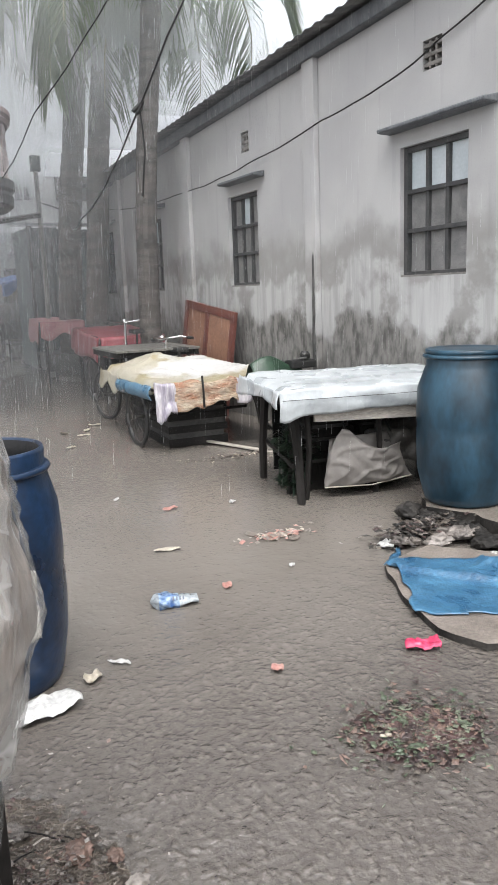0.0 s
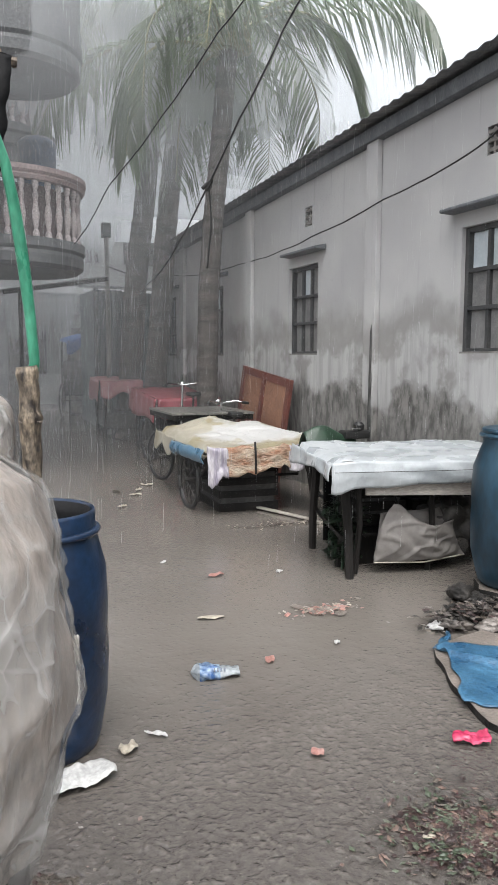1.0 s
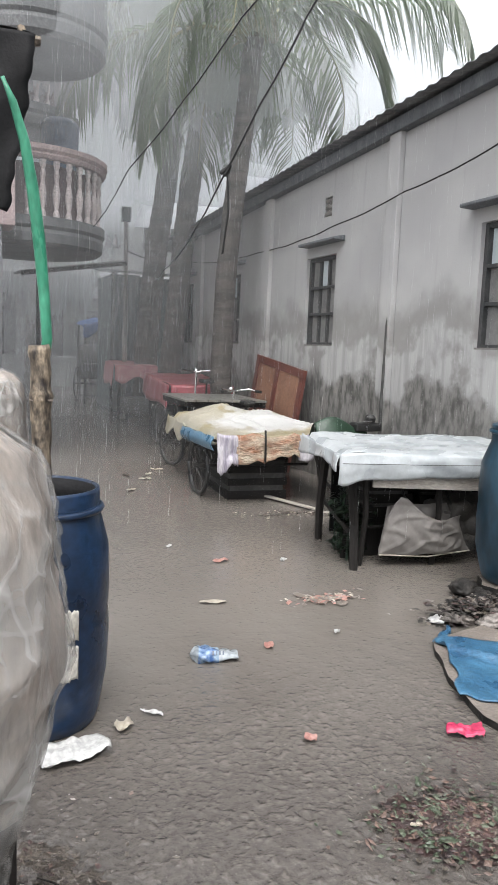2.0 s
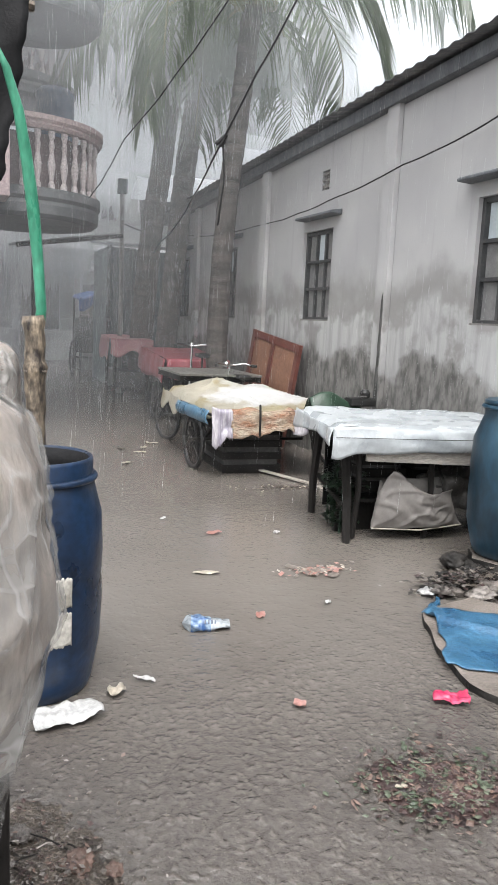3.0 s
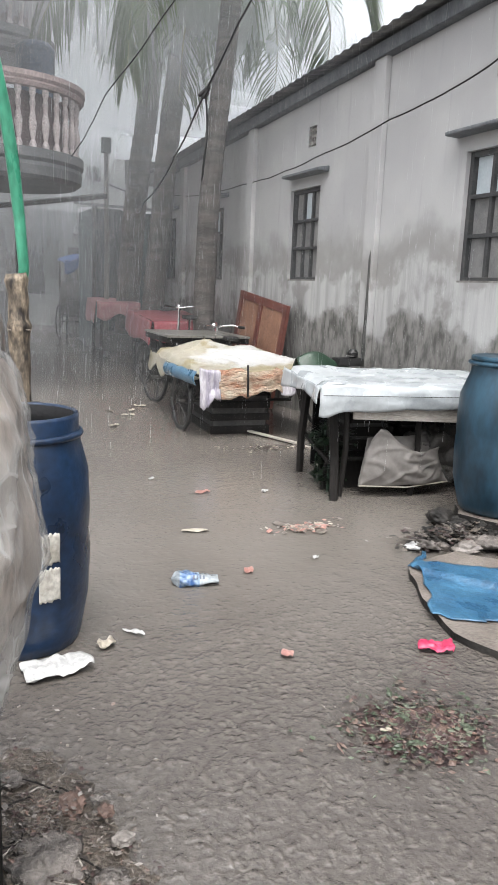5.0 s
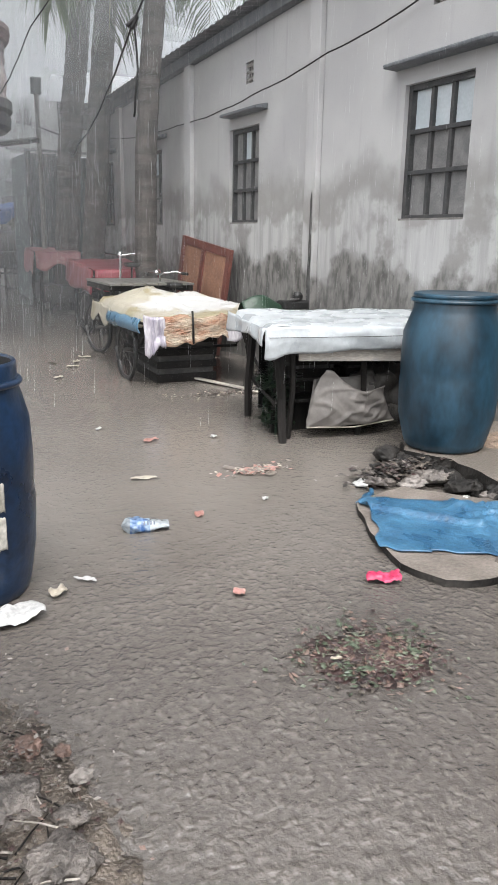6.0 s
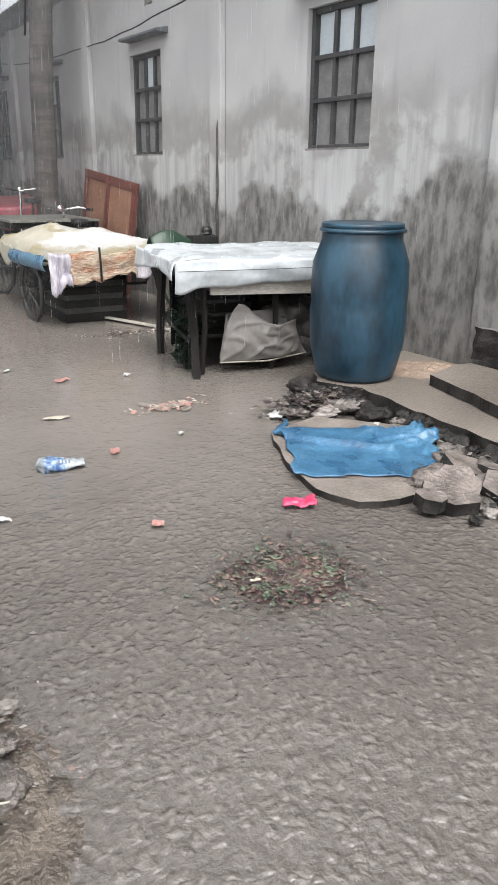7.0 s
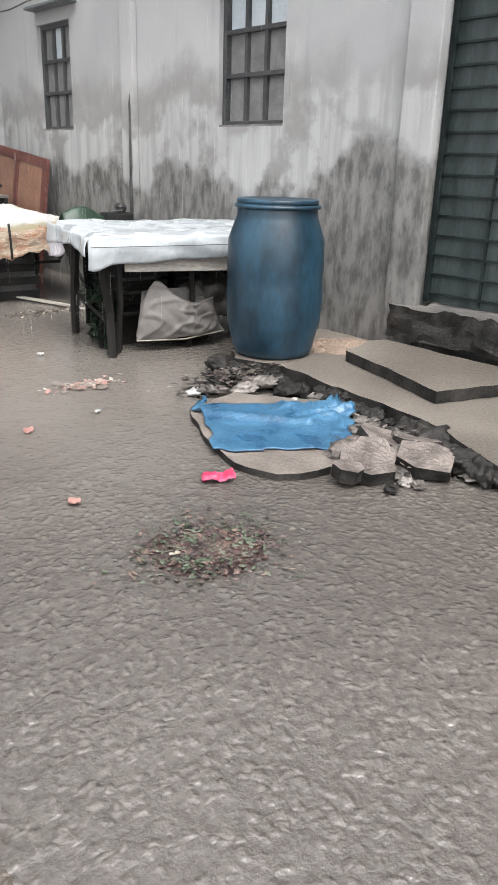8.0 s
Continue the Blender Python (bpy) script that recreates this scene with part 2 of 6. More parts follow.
STEEL = mat("painted_steel_tube", (0.015, 0.015, 0.016), (0.05, 0.045, 0.04), 8, 60, 0.4, 0.3)
CHROME = mat("worn_chrome", (0.55, 0.55, 0.55), (0.72, 0.72, 0.72), 9, 60, 0.2, 0.1, 1.0)
BAG = mat("grey_sack_cloth", (0.125, 0.115, 0.107), (0.20, 0.187, 0.175), 2.5, 30, 0.65, 0.12, grain=0.12)
RED_CLOTH = mat("red_plastic_cloth", (0.23, 0.048, 0.060), (0.31, 0.085, 0.098), 2.5, 50, 0.35, 0.3)
PINK_CLOTH = mat("faded_pink_cloth", (0.27, 0.11, 0.12), (0.37, 0.18, 0.18), 4, 50, 0.5, 0.3)
GREEN_TARP = mat("green_tarpaulin", (0.008, 0.022, 0.013), (0.018, 0.045, 0.026), 4, 50, 0.4, 0.4)
# Awning tarpaulin; also the painted dark under the table and in the drum.
BLACK_TARP_SHADE = mat("black_tarpaulin_and_shade", (0.004, 0.004, 0.0045), (0.011, 0.011, 0.012), 4, 50, 0.7, 0.3, spec=0.2)
BLUE_TARP = mat("blue_tarpaulin", (0.018, 0.07, 0.14), (0.05, 0.14, 0.235), 5, 40, 0.3, 0.5)
BLUE_DULL = mat("dull_blue_tarpaulin", (0.025, 0.06, 0.17), (0.05, 0.10, 0.25), 3, 50, 0.5, 0.3)
BOARD = mat("soaked_board", (0.125, 0.106, 0.092), (0.205, 0.178, 0.157), 6, 70, 0.4, 0.4)
BARK = mat("palm_bark", (0.038, 0.032, 0.029), (0.088, 0.076, 0.068), 3, 50, 0.75, 0.8, stretch=(1, 1, 5))
FROND = mat("palm_leaf", (0.075, 0.095, 0.065), (0.12, 0.14, 0.105), 2, 40, 0.3, 0.2)
fn, fl = FROND.node_tree.nodes, FROND.node_tree.links
glow, both = fn.new("ShaderNodeBsdfTranslucent"), fn.new("ShaderNodeMixShader")
glow.inputs["Color"].default_value = (0.20, 0.25, 0.16, 1)
both.inputs["Fac"].default_value = 0.45
fl.new(fn["Principled BSDF"].outputs[0], both.inputs[1])
fl.new(glow.outputs[0], both.inputs[2])
fl.new(both.outputs[0], fn["Material Output"].inputs["Surface"])
STALK = mat("palm_stalk", (0.13, 0.14, 0.07), (0.22, 0.21, 0.12), 3, 40, 0.5, 0.3)
BAMBOO = mat("peeling_bamboo", (0.014, 0.010, 0.008), (0.25, 0.20, 0.145), 20, 70, 0.65, 1.0, stretch=(1, 1, 0.45), grain=0.5)
GREEN_PIPE = mat("green_plastic_tube", (0.012, 0.15, 0.085), (0.06, 0.27, 0.17), 7, 40, 0.28, 0.3, stretch=(1, 1, 0.3))
GOODS = mat("brown_paper_bundle", (0.15, 0.12, 0.10), (0.36, 0.31, 0.27), 4.5, 30, 0.6, 0.4, stretch=(1.5, 1.5, 0.6))
PINK_WALL = mat("pink_rendered_wall", (0.22, 0.165, 0.165), (0.32, 0.25, 0.245), 1.5, 40, 0.7, 0.3)
GREY_WALL = mat("grey_rendered_wall", (0.20, 0.20, 0.20), (0.32, 0.315, 0.31), 1.2, 40, 0.7, 0.3)
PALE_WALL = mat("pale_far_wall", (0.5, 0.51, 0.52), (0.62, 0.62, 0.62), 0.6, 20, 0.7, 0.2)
DARK_GREY = mat("dark_wet_render", (0.065, 0.068, 0.072), (0.12, 0.122, 0.125), 1.5, 40, 0.6, 0.3)
BALUSTER = mat("weathered_baluster", (0.26, 0.22, 0.22), (0.40, 0.36, 0.355), 3, 40, 0.6, 0.3)
# PINK_WALL in shade: a darker copy for the walls behind the balusters.
DARK_PINK = mat("shaded_pink_render", (0.075, 0.055, 0.055), (0.13, 0.098, 0.097), 2, 40, 0.7, 0.3)
# Near-black that paints unlit insides (shop, doorways, vents); also rickshaw and some goods.
SHADE = mat("near_black_shade", (0.02, 0.02, 0.02), (0.06, 0.058, 0.055), 2, 30, 0.7, 0.3)
TEAL_SHEET = mat("dark_teal_sheeting", (0.022, 0.036, 0.038), (0.05, 0.068, 0.07), 2, 30, 0.5, 0.4, stretch=(1, 1, 0.3))
TANK = mat("blue_grey_tank", (0.05, 0.075, 0.12), (0.09, 0.12, 0.17), 3, 30, 0.4, 0.2)
MUD = mat("wet_mud", (0.045, 0.037, 0.03), (0.13, 0.108, 0.088), 9, 55, 0.35, 0.9, relief=0.02)
ROCK = mat("rough_wet_stone", (0.06, 0.053, 0.048), (0.19, 0.168, 0.152), 7, 60, 0.5, 0.8, relief=0.02)
ROCK_PALE = mat("pale_broken_render", (0.16, 0.143, 0.13), (0.27, 0.245, 0.225), 7, 60, 0.5, 0.7)
ROCK_BROWN = mat("brown_broken_render", (0.085, 0.07, 0.062), (0.21, 0.18, 0.162), 8, 45, 0.5, 1.0, relief=0.02)
BRICK = mat("wet_brick", (0.085, 0.055, 0.044), (0.16, 0.105, 0.085), 9, 60, 0.5, 0.6)
CABLE = mat("black_cable", (0.006, 0.006, 0.006), (0.015, 0.015, 0.015), 5, 50, 0.4, 0.1)
LEAF_BITS = mat("rotting_leaves", (0.013, 0.009, 0.009), (0.065, 0.037, 0.034), 12, 70, 0.4, 0.6)
GREEN_BITS = mat("wilted_greens", (0.03, 0.045, 0.025), (0.10, 0.115, 0.08), 10, 60, 0.4, 0.5)
PINK_BITS = mat("bright_pink_plastic", (0.36, 0.02, 0.07), (0.52, 0.08, 0.15), 8, 50, 0.25, 0.3)
ORANGE_BITS = mat("salmon_scrap", (0.28, 0.13, 0.11), (0.36, 0.21, 0.18), 8, 50, 0.4, 0.3)
CREAM_BITS = mat("cream_scrap", (0.28, 0.25, 0.20), (0.42, 0.38, 0.32), 8, 50, 0.5, 0.4)
BLUE_WRAP = mat("printed_blue_wrap", (0.03, 0.08, 0.22), (0.28, 0.37, 0.45), 22, 50, 0.2, 0.2)
CLEAR_PET = mat("cloudy_bottle_plastic", (0.18, 0.205, 0.225), (0.34, 0.37, 0.39), 14, 50, 0.12, 0.4)


def patchwork_material():
    """Cream, yellow and white plastic sheeting over a van's load."""
    m = bpy.data.materials.new("cream_patchwork_sheet")
    m.use_nodes = True
    n, l = m.node_tree.nodes, m.node_tree.links
    b = n["Principled BSDF"]
    P = n.new("ShaderNodeTexCoord").outputs["Object"]
    a, c, f = noise_of(n, l, P, 2.2, 4), noise_of(n, l, P, 5.0, 4), noise_of(n, l, P, 40, 3)
    col = mixed(n, l, step(n, l, a, 0.46, 0.54), (0.26, 0.225, 0.14), (0.33, 0.305, 0.245))
    far = n.new("ShaderNodeVectorMath")
    far.operation = "DISTANCE"
    far.inputs[1].default_value = (0.1, 0.85, 0.1)
    l.new(P, far.inputs[0])
    clear = step(n, l, calc(n, l, "ADD", far.outputs["Value"], calc(n, l, "MULTIPLY", c, 0.9)), 1.12, 0.92)
    col = mixed(n, l, clear, col, (0.46, 0.46, 0.45))
    l.new(col, b.inputs["Base Color"])
    b.inputs["Roughness"].default_value = 0.3
    bp = n.new("ShaderNodeBump")
    bp.inputs["Strength"].default_value, bp.inputs["Distance"].default_value = 0.5, 0.02
    l.new(calc(n, l, "ADD", c, calc(n, l, "MULTIPLY", f, 0.2)), bp.inputs["Height"])
    l.new(bp.outputs["Normal"], b.inputs["Normal"])
    return m


PATCHWORK = patchwork_material()
FLAP_ORANGE = mat("printed_orange_sheet", (0.40, 0.34, 0.26), (0.27, 0.13, 0.075), 6.0, 30, 0.35, 0.9, stretch=(1, 1, 2.6), relief=0.03)
FLAP_LILAC = mat("lilac_striped_sheet", (0.22, 0.20, 0.25), (0.44, 0.42, 0.44), 9, 40, 0.35, 0.5, stretch=(3, 1, 0.4))


# ---------- building helpers ----------
def link(name, bm, material, parent=None, label="", smooth=False):
    me = bpy.data.meshes.new(name)
    bmesh.ops.recalc_face_normals(bm, faces=bm.faces)
    bm.to_mesh(me)
    bm.free()
    me.materials.append(material)
    if smooth:
        me.polygons.foreach_set("use_smooth", [True] * len(me.polygons))
    ob = new(name, me)
    ob.parent = parent
    return tagged(ob, label) if label else ob


def part(name, bm, material, parent, label="", smooth=False):
    return link(name, bm, material, parent, label, smooth)


def thing(name, at, label, category, group="", turn=0.0, kind=""):
    ob = new(name)
    ob.empty_display_size = 0.1
    ob.matrix_world = pose(*at, 0, 0, turn)
    return tagged(ob, label, category, group, kind)


def box(bm, c, s, turn=(0, 0, 0), bevel=0.0):
    """A box at c with the sides s, turned by degrees, its edges broken by bevel."""
    m = pose(*c, *turn) @ Matrix.Diagonal((*s, 1))
    made = bmesh.ops.create_cube(bm, size=1, matrix=m)
    if bevel:
        edges = list({e for v in made["verts"] for e in v.link_edges})
        bmesh.ops.bevel(bm, geom=edges, offset=bevel, segments=2, affect="EDGES", profile=0.6)
    return bm


def boxed(c, s, turn=(0, 0, 0), bevel=0.0):
    return box(bmesh.new(), c, s, turn, bevel)


def rough_up(bm, amount, scale=4.0, seed=0.0):
    for v in bm.verts:
        v.co += noise.noise_vector(v.co * scale + Vector((seed, seed * 1.7, -seed))) * amount
    return bm


def tube(bm, pts, radius, seg=8, closed=True):
    """A round bar along pts; radius a number or one for each point."""
    pts = [Vector(p) for p in pts]
    rad = radius if isinstance(radius, (list, tuple)) else [radius] * len(pts)
    rings = []
    for i, p in enumerate(pts):
        d = (pts[min(i + 1, len(pts) - 1)] - pts[max(i - 1, 0)]).normalized()
        side = d.cross(Vector((0, 0, 1)) if abs(d.z) < 0.9 else Vector((0, 1, 0))).normalized()
        up = side.cross(d)
        rings.append([bm.verts.new(p + (side * math.cos(2 * math.pi * k / seg) + up * math.sin(2 * math.pi * k / seg)) * rad[i]) for k in range(seg)])
    for a, b in zip(rings, rings[1:]):
        for k in range(seg):
            bm.faces.new((a[k], a[(k + 1) % seg], b[(k + 1) % seg], b[k]))
    if closed:
        bm.faces.new(rings[0][::-1])
        bm.faces.new(rings[-1])
    return bm


def tubed(pts, radius, seg=8):
    return tube(bmesh.new(), pts, radius, seg)


def sag(a, b, drop, steps=14):
    """A hanging line from a to b."""
    a, b = Vector(a), Vector(b)
    return [a.lerp(b, i / steps) - Vector((0, 0, drop * 4 * (i / steps) * (1 - i / steps))) for i in range(steps + 1)]


def lathe(profile, seg=40, dent=0.0, ring=False):
    """A turned body from (radius, height) pairs; ring: the section closes on itself."""
    bm = bmesh.new()
    rings = []
    for r, z in profile:
        loop = []
        for k in range(seg):
            a = 2 * math.pi * k / seg
            q = r * (1 + dent * noise.noise(Vector((math.cos(a) * 1.5, math.sin(a) * 1.5, z * 4))))
            loop.append(bm.verts.new((q * math.cos(a), q * math.sin(a), z)))
        rings.append(loop)
    for a, b in zip(rings, rings[1:] + (rings[:1] if ring else [])):
        for k in range(seg):
            bm.faces.new((a[k], a[(k + 1) % seg], b[(k + 1) % seg], b[k]))
    if not ring:
        bm.faces.new(rings[0][::-1])
        bm.faces.new(rings[-1])
    return bm


def sheet(f, nu, nv):
    """A cloth: f(u, v) gives the place, u and v from 0 to 1."""
    bm = bmesh.new()
    g = [[bm.verts.new(f(i / nu, j / nv)) for j in range(nv + 1)] for i in range(nu + 1)]
    for i in range(nu):
        for j in range(nv):
            bm.faces.new((g[i][j], g[i + 1][j], g[i + 1][j + 1], g[i][j + 1]))
    return bm


def cloth(name, f, nu, nv, material, parent, label="", thick=0.006):
    ob = part(name, sheet(f, nu, nv), material, parent, label, True)
    so = ob.modifiers.new("thickness", "SOLIDIFY")
    so.thickness, so.offset = thick, 0
    return ob


def plate(outline, z0, z1, rag=0.0, seed=1.0):
    """A flat piece with the outline of (x, y) points; rag breaks its edge."""
    bm = bmesh.new()
    pts = []
    k = len(outline)
    for i in range(k):
        a, b = Vector(outline[i]), Vector(outline[(i + 1) % k])
        count = max(1, int((b - a).length / max(0.04, rag * 1.5))) if rag else 1
        for j in range(count):
            p = a.lerp(b, j / count)
            if rag:
                q = noise.noise_vector(Vector((p.x * 6, p.y * 6, seed))) * rag
                p = Vector((p.x + q.x, p.y + q.y))
            pts.append(p)
    low = [bm.verts.new((p.x, p.y, z0)) for p in pts]
    top = [bm.verts.new((p.x, p.y, z1)) for p in pts]
    bm.faces.new(low[::-1])
    bm.faces.new(top)
    for i in range(len(pts)):
        j = (i + 1) % len(pts)
        bm.faces.new((low[i], low[j], top[j], top[i]))
    return bm


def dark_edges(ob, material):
    """Gives the upright faces of a slab another material: wet edges, and side shade put in as colour."""
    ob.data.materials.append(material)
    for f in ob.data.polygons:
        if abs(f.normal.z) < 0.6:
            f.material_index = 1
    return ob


def stone_mesh(size, seed, flat=0.6):
    bm = bmesh.new()
    bmesh.ops.create_icosphere(bm, subdivisions=4, radius=0.5)
    for v in bm.verts:
        n0 = v.co.normalized()
        k = 1 + 0.45 * noise.noise(n0 * 1.6 + Vector((seed, 0, 0))) + 0.22 * noise.noise(n0 * 5 + Vector((seed, 3, 0))) + 0.13 * noise.noise(n0 * 12 + Vector((seed, 5, 0)))
        c = n0 * 0.5 * k
        v.co = Vector((c.x * 1.15, c.y, c.z * flat)) * size
        v.co.z = max(v.co.z, -0.22 * size * flat)
    return bm


# ---------- ground ----------
def rise(x, y):
    """The lane climbs a little towards its far end."""
    t = min(1.0, max(0.0, (y - 11.5) / 9.0))
    return 0.32 * t * t * (3 - 2 * t)


def ground_sheet():
    xs = [-400, -120, -40, -12, -5, -3] + [-2 + 0.03 * i for i in range(0, 181)] + [4.2, 5, 8, 14, 40, 120, 400]
    ys = [-400, -120, -40, -12, -4, -1, 0] + [0.5 + 0.03 * i for i in range(0, 190)] + [6.5 + 0.25 * i for i in range(0, 60)] + [23, 30, 50, 120, 400]
    X, Y = np.meshgrid(xs, ys, indexing="ij")
    Z = np.zeros_like(X)
    for i in range(len(xs)):
        for j in range(len(ys)):
            x, y = xs[i], ys[j]
            z = rise(x, y)
            if -2 < x < 3.5 and 0.4 < y < 7:
                calm = min(1, max(0.12, (4.6 - y) / 2.4))
                z += 0.008 * calm * noise.noise(Vector((x * 15, y * 15, 0))) + 0.005 * calm * noise.noise(Vector((x * 36, y * 36, 4)))
            Z[i, j] = z
    nx, ny = X.shape
    v = np.stack([X, Y, Z], -1).reshape(-1, 3)
    a = (np.arange(nx - 1)[:, None] * ny + np.arange(ny - 1)).ravel()
    f = np.stack([a, a + ny, a + ny + 1, a + 1], -1)
    me = bpy.data.meshes.new("ground")
    me.from_pydata(v.tolist(), [], f.tolist())
    me.polygons.foreach_set("use_smooth", [True] * len(me.polygons))
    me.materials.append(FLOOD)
    return tagged(new("ground", me), "brown rainwater flooding a rough asphalt lane", "ground", kind="structure")


ground_sheet()


# ---------- long building with the windows ----------
WX, WTOP, WEND = 4.0, 3.68, 14.2
SILL, HEAD = 1.55, 2.60
FALL = 0.0455  # the roof line drops towards the far end


def eave_drop(bm):
    """Lowers all points above the window heads along the roof's fall."""
    for v in bm.verts:
        if v.co.z > 3.5:
            v.co.z -= FALL * (v.co.y - 5.4)
    return bm


WINDOWS = [(4.74, 5.53), (8.03, 8.76), (10.95, 11.68), (13.2, 13.82)]


def wall_mesh(y0, y1, z0, z1, holes, x0, x1):
    """A thick wall in the plane of y and z, with openings cut through."""
    ys = sorted({y0, y1, *[h[0] for h in holes], *[h[1] for h in holes]})
    zs = sorted({z0, z1, *[h[2] for h in holes], *[h[3] for h in holes]})
    solid = lambda i, j: 0 <= i < len(ys) - 1 and 0 <= j < len(zs) - 1 and not any(
        h[0] <= (ys[i] + ys[i + 1]) / 2 <= h[1] and h[2] <= (zs[j] + zs[j + 1]) / 2 <= h[3] for h in holes)
    bm = bmesh.new()
    quad = lambda *p: bm.faces.new([bm.verts.new(q) for q in p])
    for i in range(len(ys) - 1):
        for j in range(len(zs) - 1):
            if not solid(i, j):
                continue
            a, b, c, d = ys[i], ys[i + 1], zs[j], zs[j + 1]
            quad((x0, a, c), (x0, b, c), (x0, b, d), (x0, a, d))
            quad((x1, a, c), (x1, a, d), (x1, b, d), (x1, b, c))
            if not solid(i - 1, j):
                quad((x0, a, c), (x0, a, d), (x1, a, d), (x1, a, c))
            if not solid(i + 1, j):
                quad((x0, b, c), (x1, b, c), (x1, b, d), (x0, b, d))
            if not solid(i, j - 1):
                quad((x0, a, c), (x1, a, c), (x1, b, c), (x0, b, c))
            if not solid(i, j + 1):
                quad((x0, a, d), (x0, b, d), (x1, b, d), (x1, a, d))
    bmesh.ops.remove_doubles(bm, verts=bm.verts, dist=0.0005)
    return bm


holes = [(a, b, SILL, HEAD) for a, b in WINDOWS] + [(5.04, 5.26, 3.12, 3.34), (8.19, 8.37, 3.04, 3.26), (11.25, 11.42, 3.02, 3.22)]
holes.append((1.3, 3.36, -0.2, 2.75))
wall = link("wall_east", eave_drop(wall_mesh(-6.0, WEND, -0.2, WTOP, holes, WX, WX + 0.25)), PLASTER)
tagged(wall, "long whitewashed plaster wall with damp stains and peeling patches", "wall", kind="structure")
wall_back = link("wall_far", boxed((7.0, WEND - 0.1, 1.62), (5.5, 0.2, 3.24)), PLASTER)
tagged(wall_back, "plastered end wall of the long building", "wall", kind="structure")
wall_rear = link("wall_rear", boxed((9.7, 4.0, 1.54), (0.2, 20.0, 3.4)), GREY_WALL)
tagged(wall_rear, "plain rear wall of the long building", "wall", kind="structure")
floor_in = link("floor", boxed((6.9, 4.0, 0.1), (5.4, 20.0, 0.2)), CONCRETE)
tagged(floor_in, "bare concrete floor inside the long building", "floor", kind="structure")


def pilasters():
    for i, (y, w) in enumerate(((6.85, 0.20), (9.9, 0.19), (12.75, 0.2), (3.43, 0.26))):
        bm = boxed((WX - 0.033, y, WTOP / 2), (0.062, w, WTOP + 0.05), bevel=0.008)
        eave_drop(bm)
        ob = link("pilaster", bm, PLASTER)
        tagged(ob, "plastered pilaster on the stained wall", "pilaster", "pilasters of the wall", "structure")


pilasters()
# The dark stain down the pilaster, modelled as a thin tapering rod.
pipe = rough_up(tubed([(3.945, 6.80, 0.0 + 0.11 * i) for i in range(18)], [0.042 - 0.0014 * i for i in range(17)] + [0.004], 8), 0.012, 6)
tagged(link("drip_stain", pipe, mat("black_wet_stain", (0.03, 0.03, 0.029), (0.085, 0.083, 0.08), 6, 50, 0.6, 0.5)), "black run-down stain on the pilaster, built as a thin rod", "pipe", kind="structure")


def window(i, y0, y1):
    """A dark framed window of three by three panes under a sloped hood."""
    w = thing("window_%d" % i, (WX, (y0 + y1) / 2, SILL), "dark framed window of nine panes in the plaster wall", "window", "windows of the wall", 0, "structure")
    wd, ht, x = y1 - y0, HEAD - SILL, 0.075
    fr = bmesh.new()
    for y in (-wd / 2 + 0.022, wd / 2 - 0.022):
        box(fr, (x, y, ht / 2), (0.07, 0.044, ht - 0.002), bevel=0.005)
    for z in (0.022, ht - 0.022):
        box(fr, (x, 0, z), (0.066, wd - 0.09, 0.044), bevel=0.005)
    part("window_frame", fr, IRON, w, "dark painted timber frame")
    rows = (0.022, 0.36 * ht, 0.66 * ht, ht - 0.022)
    inner = wd - 0.088
    for k in (1, 2):
        part("mullion", boxed((x, -inner / 2 + inner * k / 3, ht / 2), (0.05, 0.036, ht - 0.09), bevel=0.004), IRON, w)
        part("transom", boxed((x - 0.004, 0, rows[k]), (0.056, inner, 0.034), bevel=0.004), IRON, w)
    for c in range(3):
        for r in range(3):
            # Top-row panes get the pale blue-grey colour.
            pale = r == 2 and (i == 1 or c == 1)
            y = -inner / 2 + inner * (c + 0.5) / 3
            z = (rows[r] + rows[r + 1]) / 2
            tilt = random.uniform(-1.2, 1.2)
            bm = boxed((x + 0.012, y, z), (0.006, inner / 3 - 0.02, rows[r + 1] - rows[r] - 0.02), (0, tilt, tilt))
            part("pane", bm, PANE_PALE if pale else PANE_DARK, w, "pale blue-grey pane" if pale else "grimy dark pane")
    hood = bmesh.new()
    hw = wd / 2 + 0.29
    section = [(0.0, ht + 0.185), (-0.15, ht + 0.155), (-0.15, ht + 0.125), (0.0, ht + 0.12)]
    va = [hood.verts.new((px, -hw + (0.0 if i == 1 else 0.10), pz)) for px, pz in section]
    vb = [hood.verts.new((px, hw - (0.16 if i == 1 else 0.31), pz)) for px, pz in section]
    hood.faces.new(va)
    hood.faces.new(vb[::-1])
    for k in range(4):
        hood.faces.new((va[k], vb[k], vb[(k + 1) % 4], va[(k + 1) % 4]))
    bmesh.ops.bevel(hood, geom=hood.edges[:], offset=0.008, segments=1, affect="EDGES")
    part("hood", hood, FASCIA, w, "grey concrete rain hood")
    part("window_sill", boxed((0.06, 0, 0.006), (0.11, wd - 0.006, 0.02), bevel=0.004), CONCRETE, w)


for i, (a, b) in enumerate(WINDOWS):
    window(i + 1, a, b)


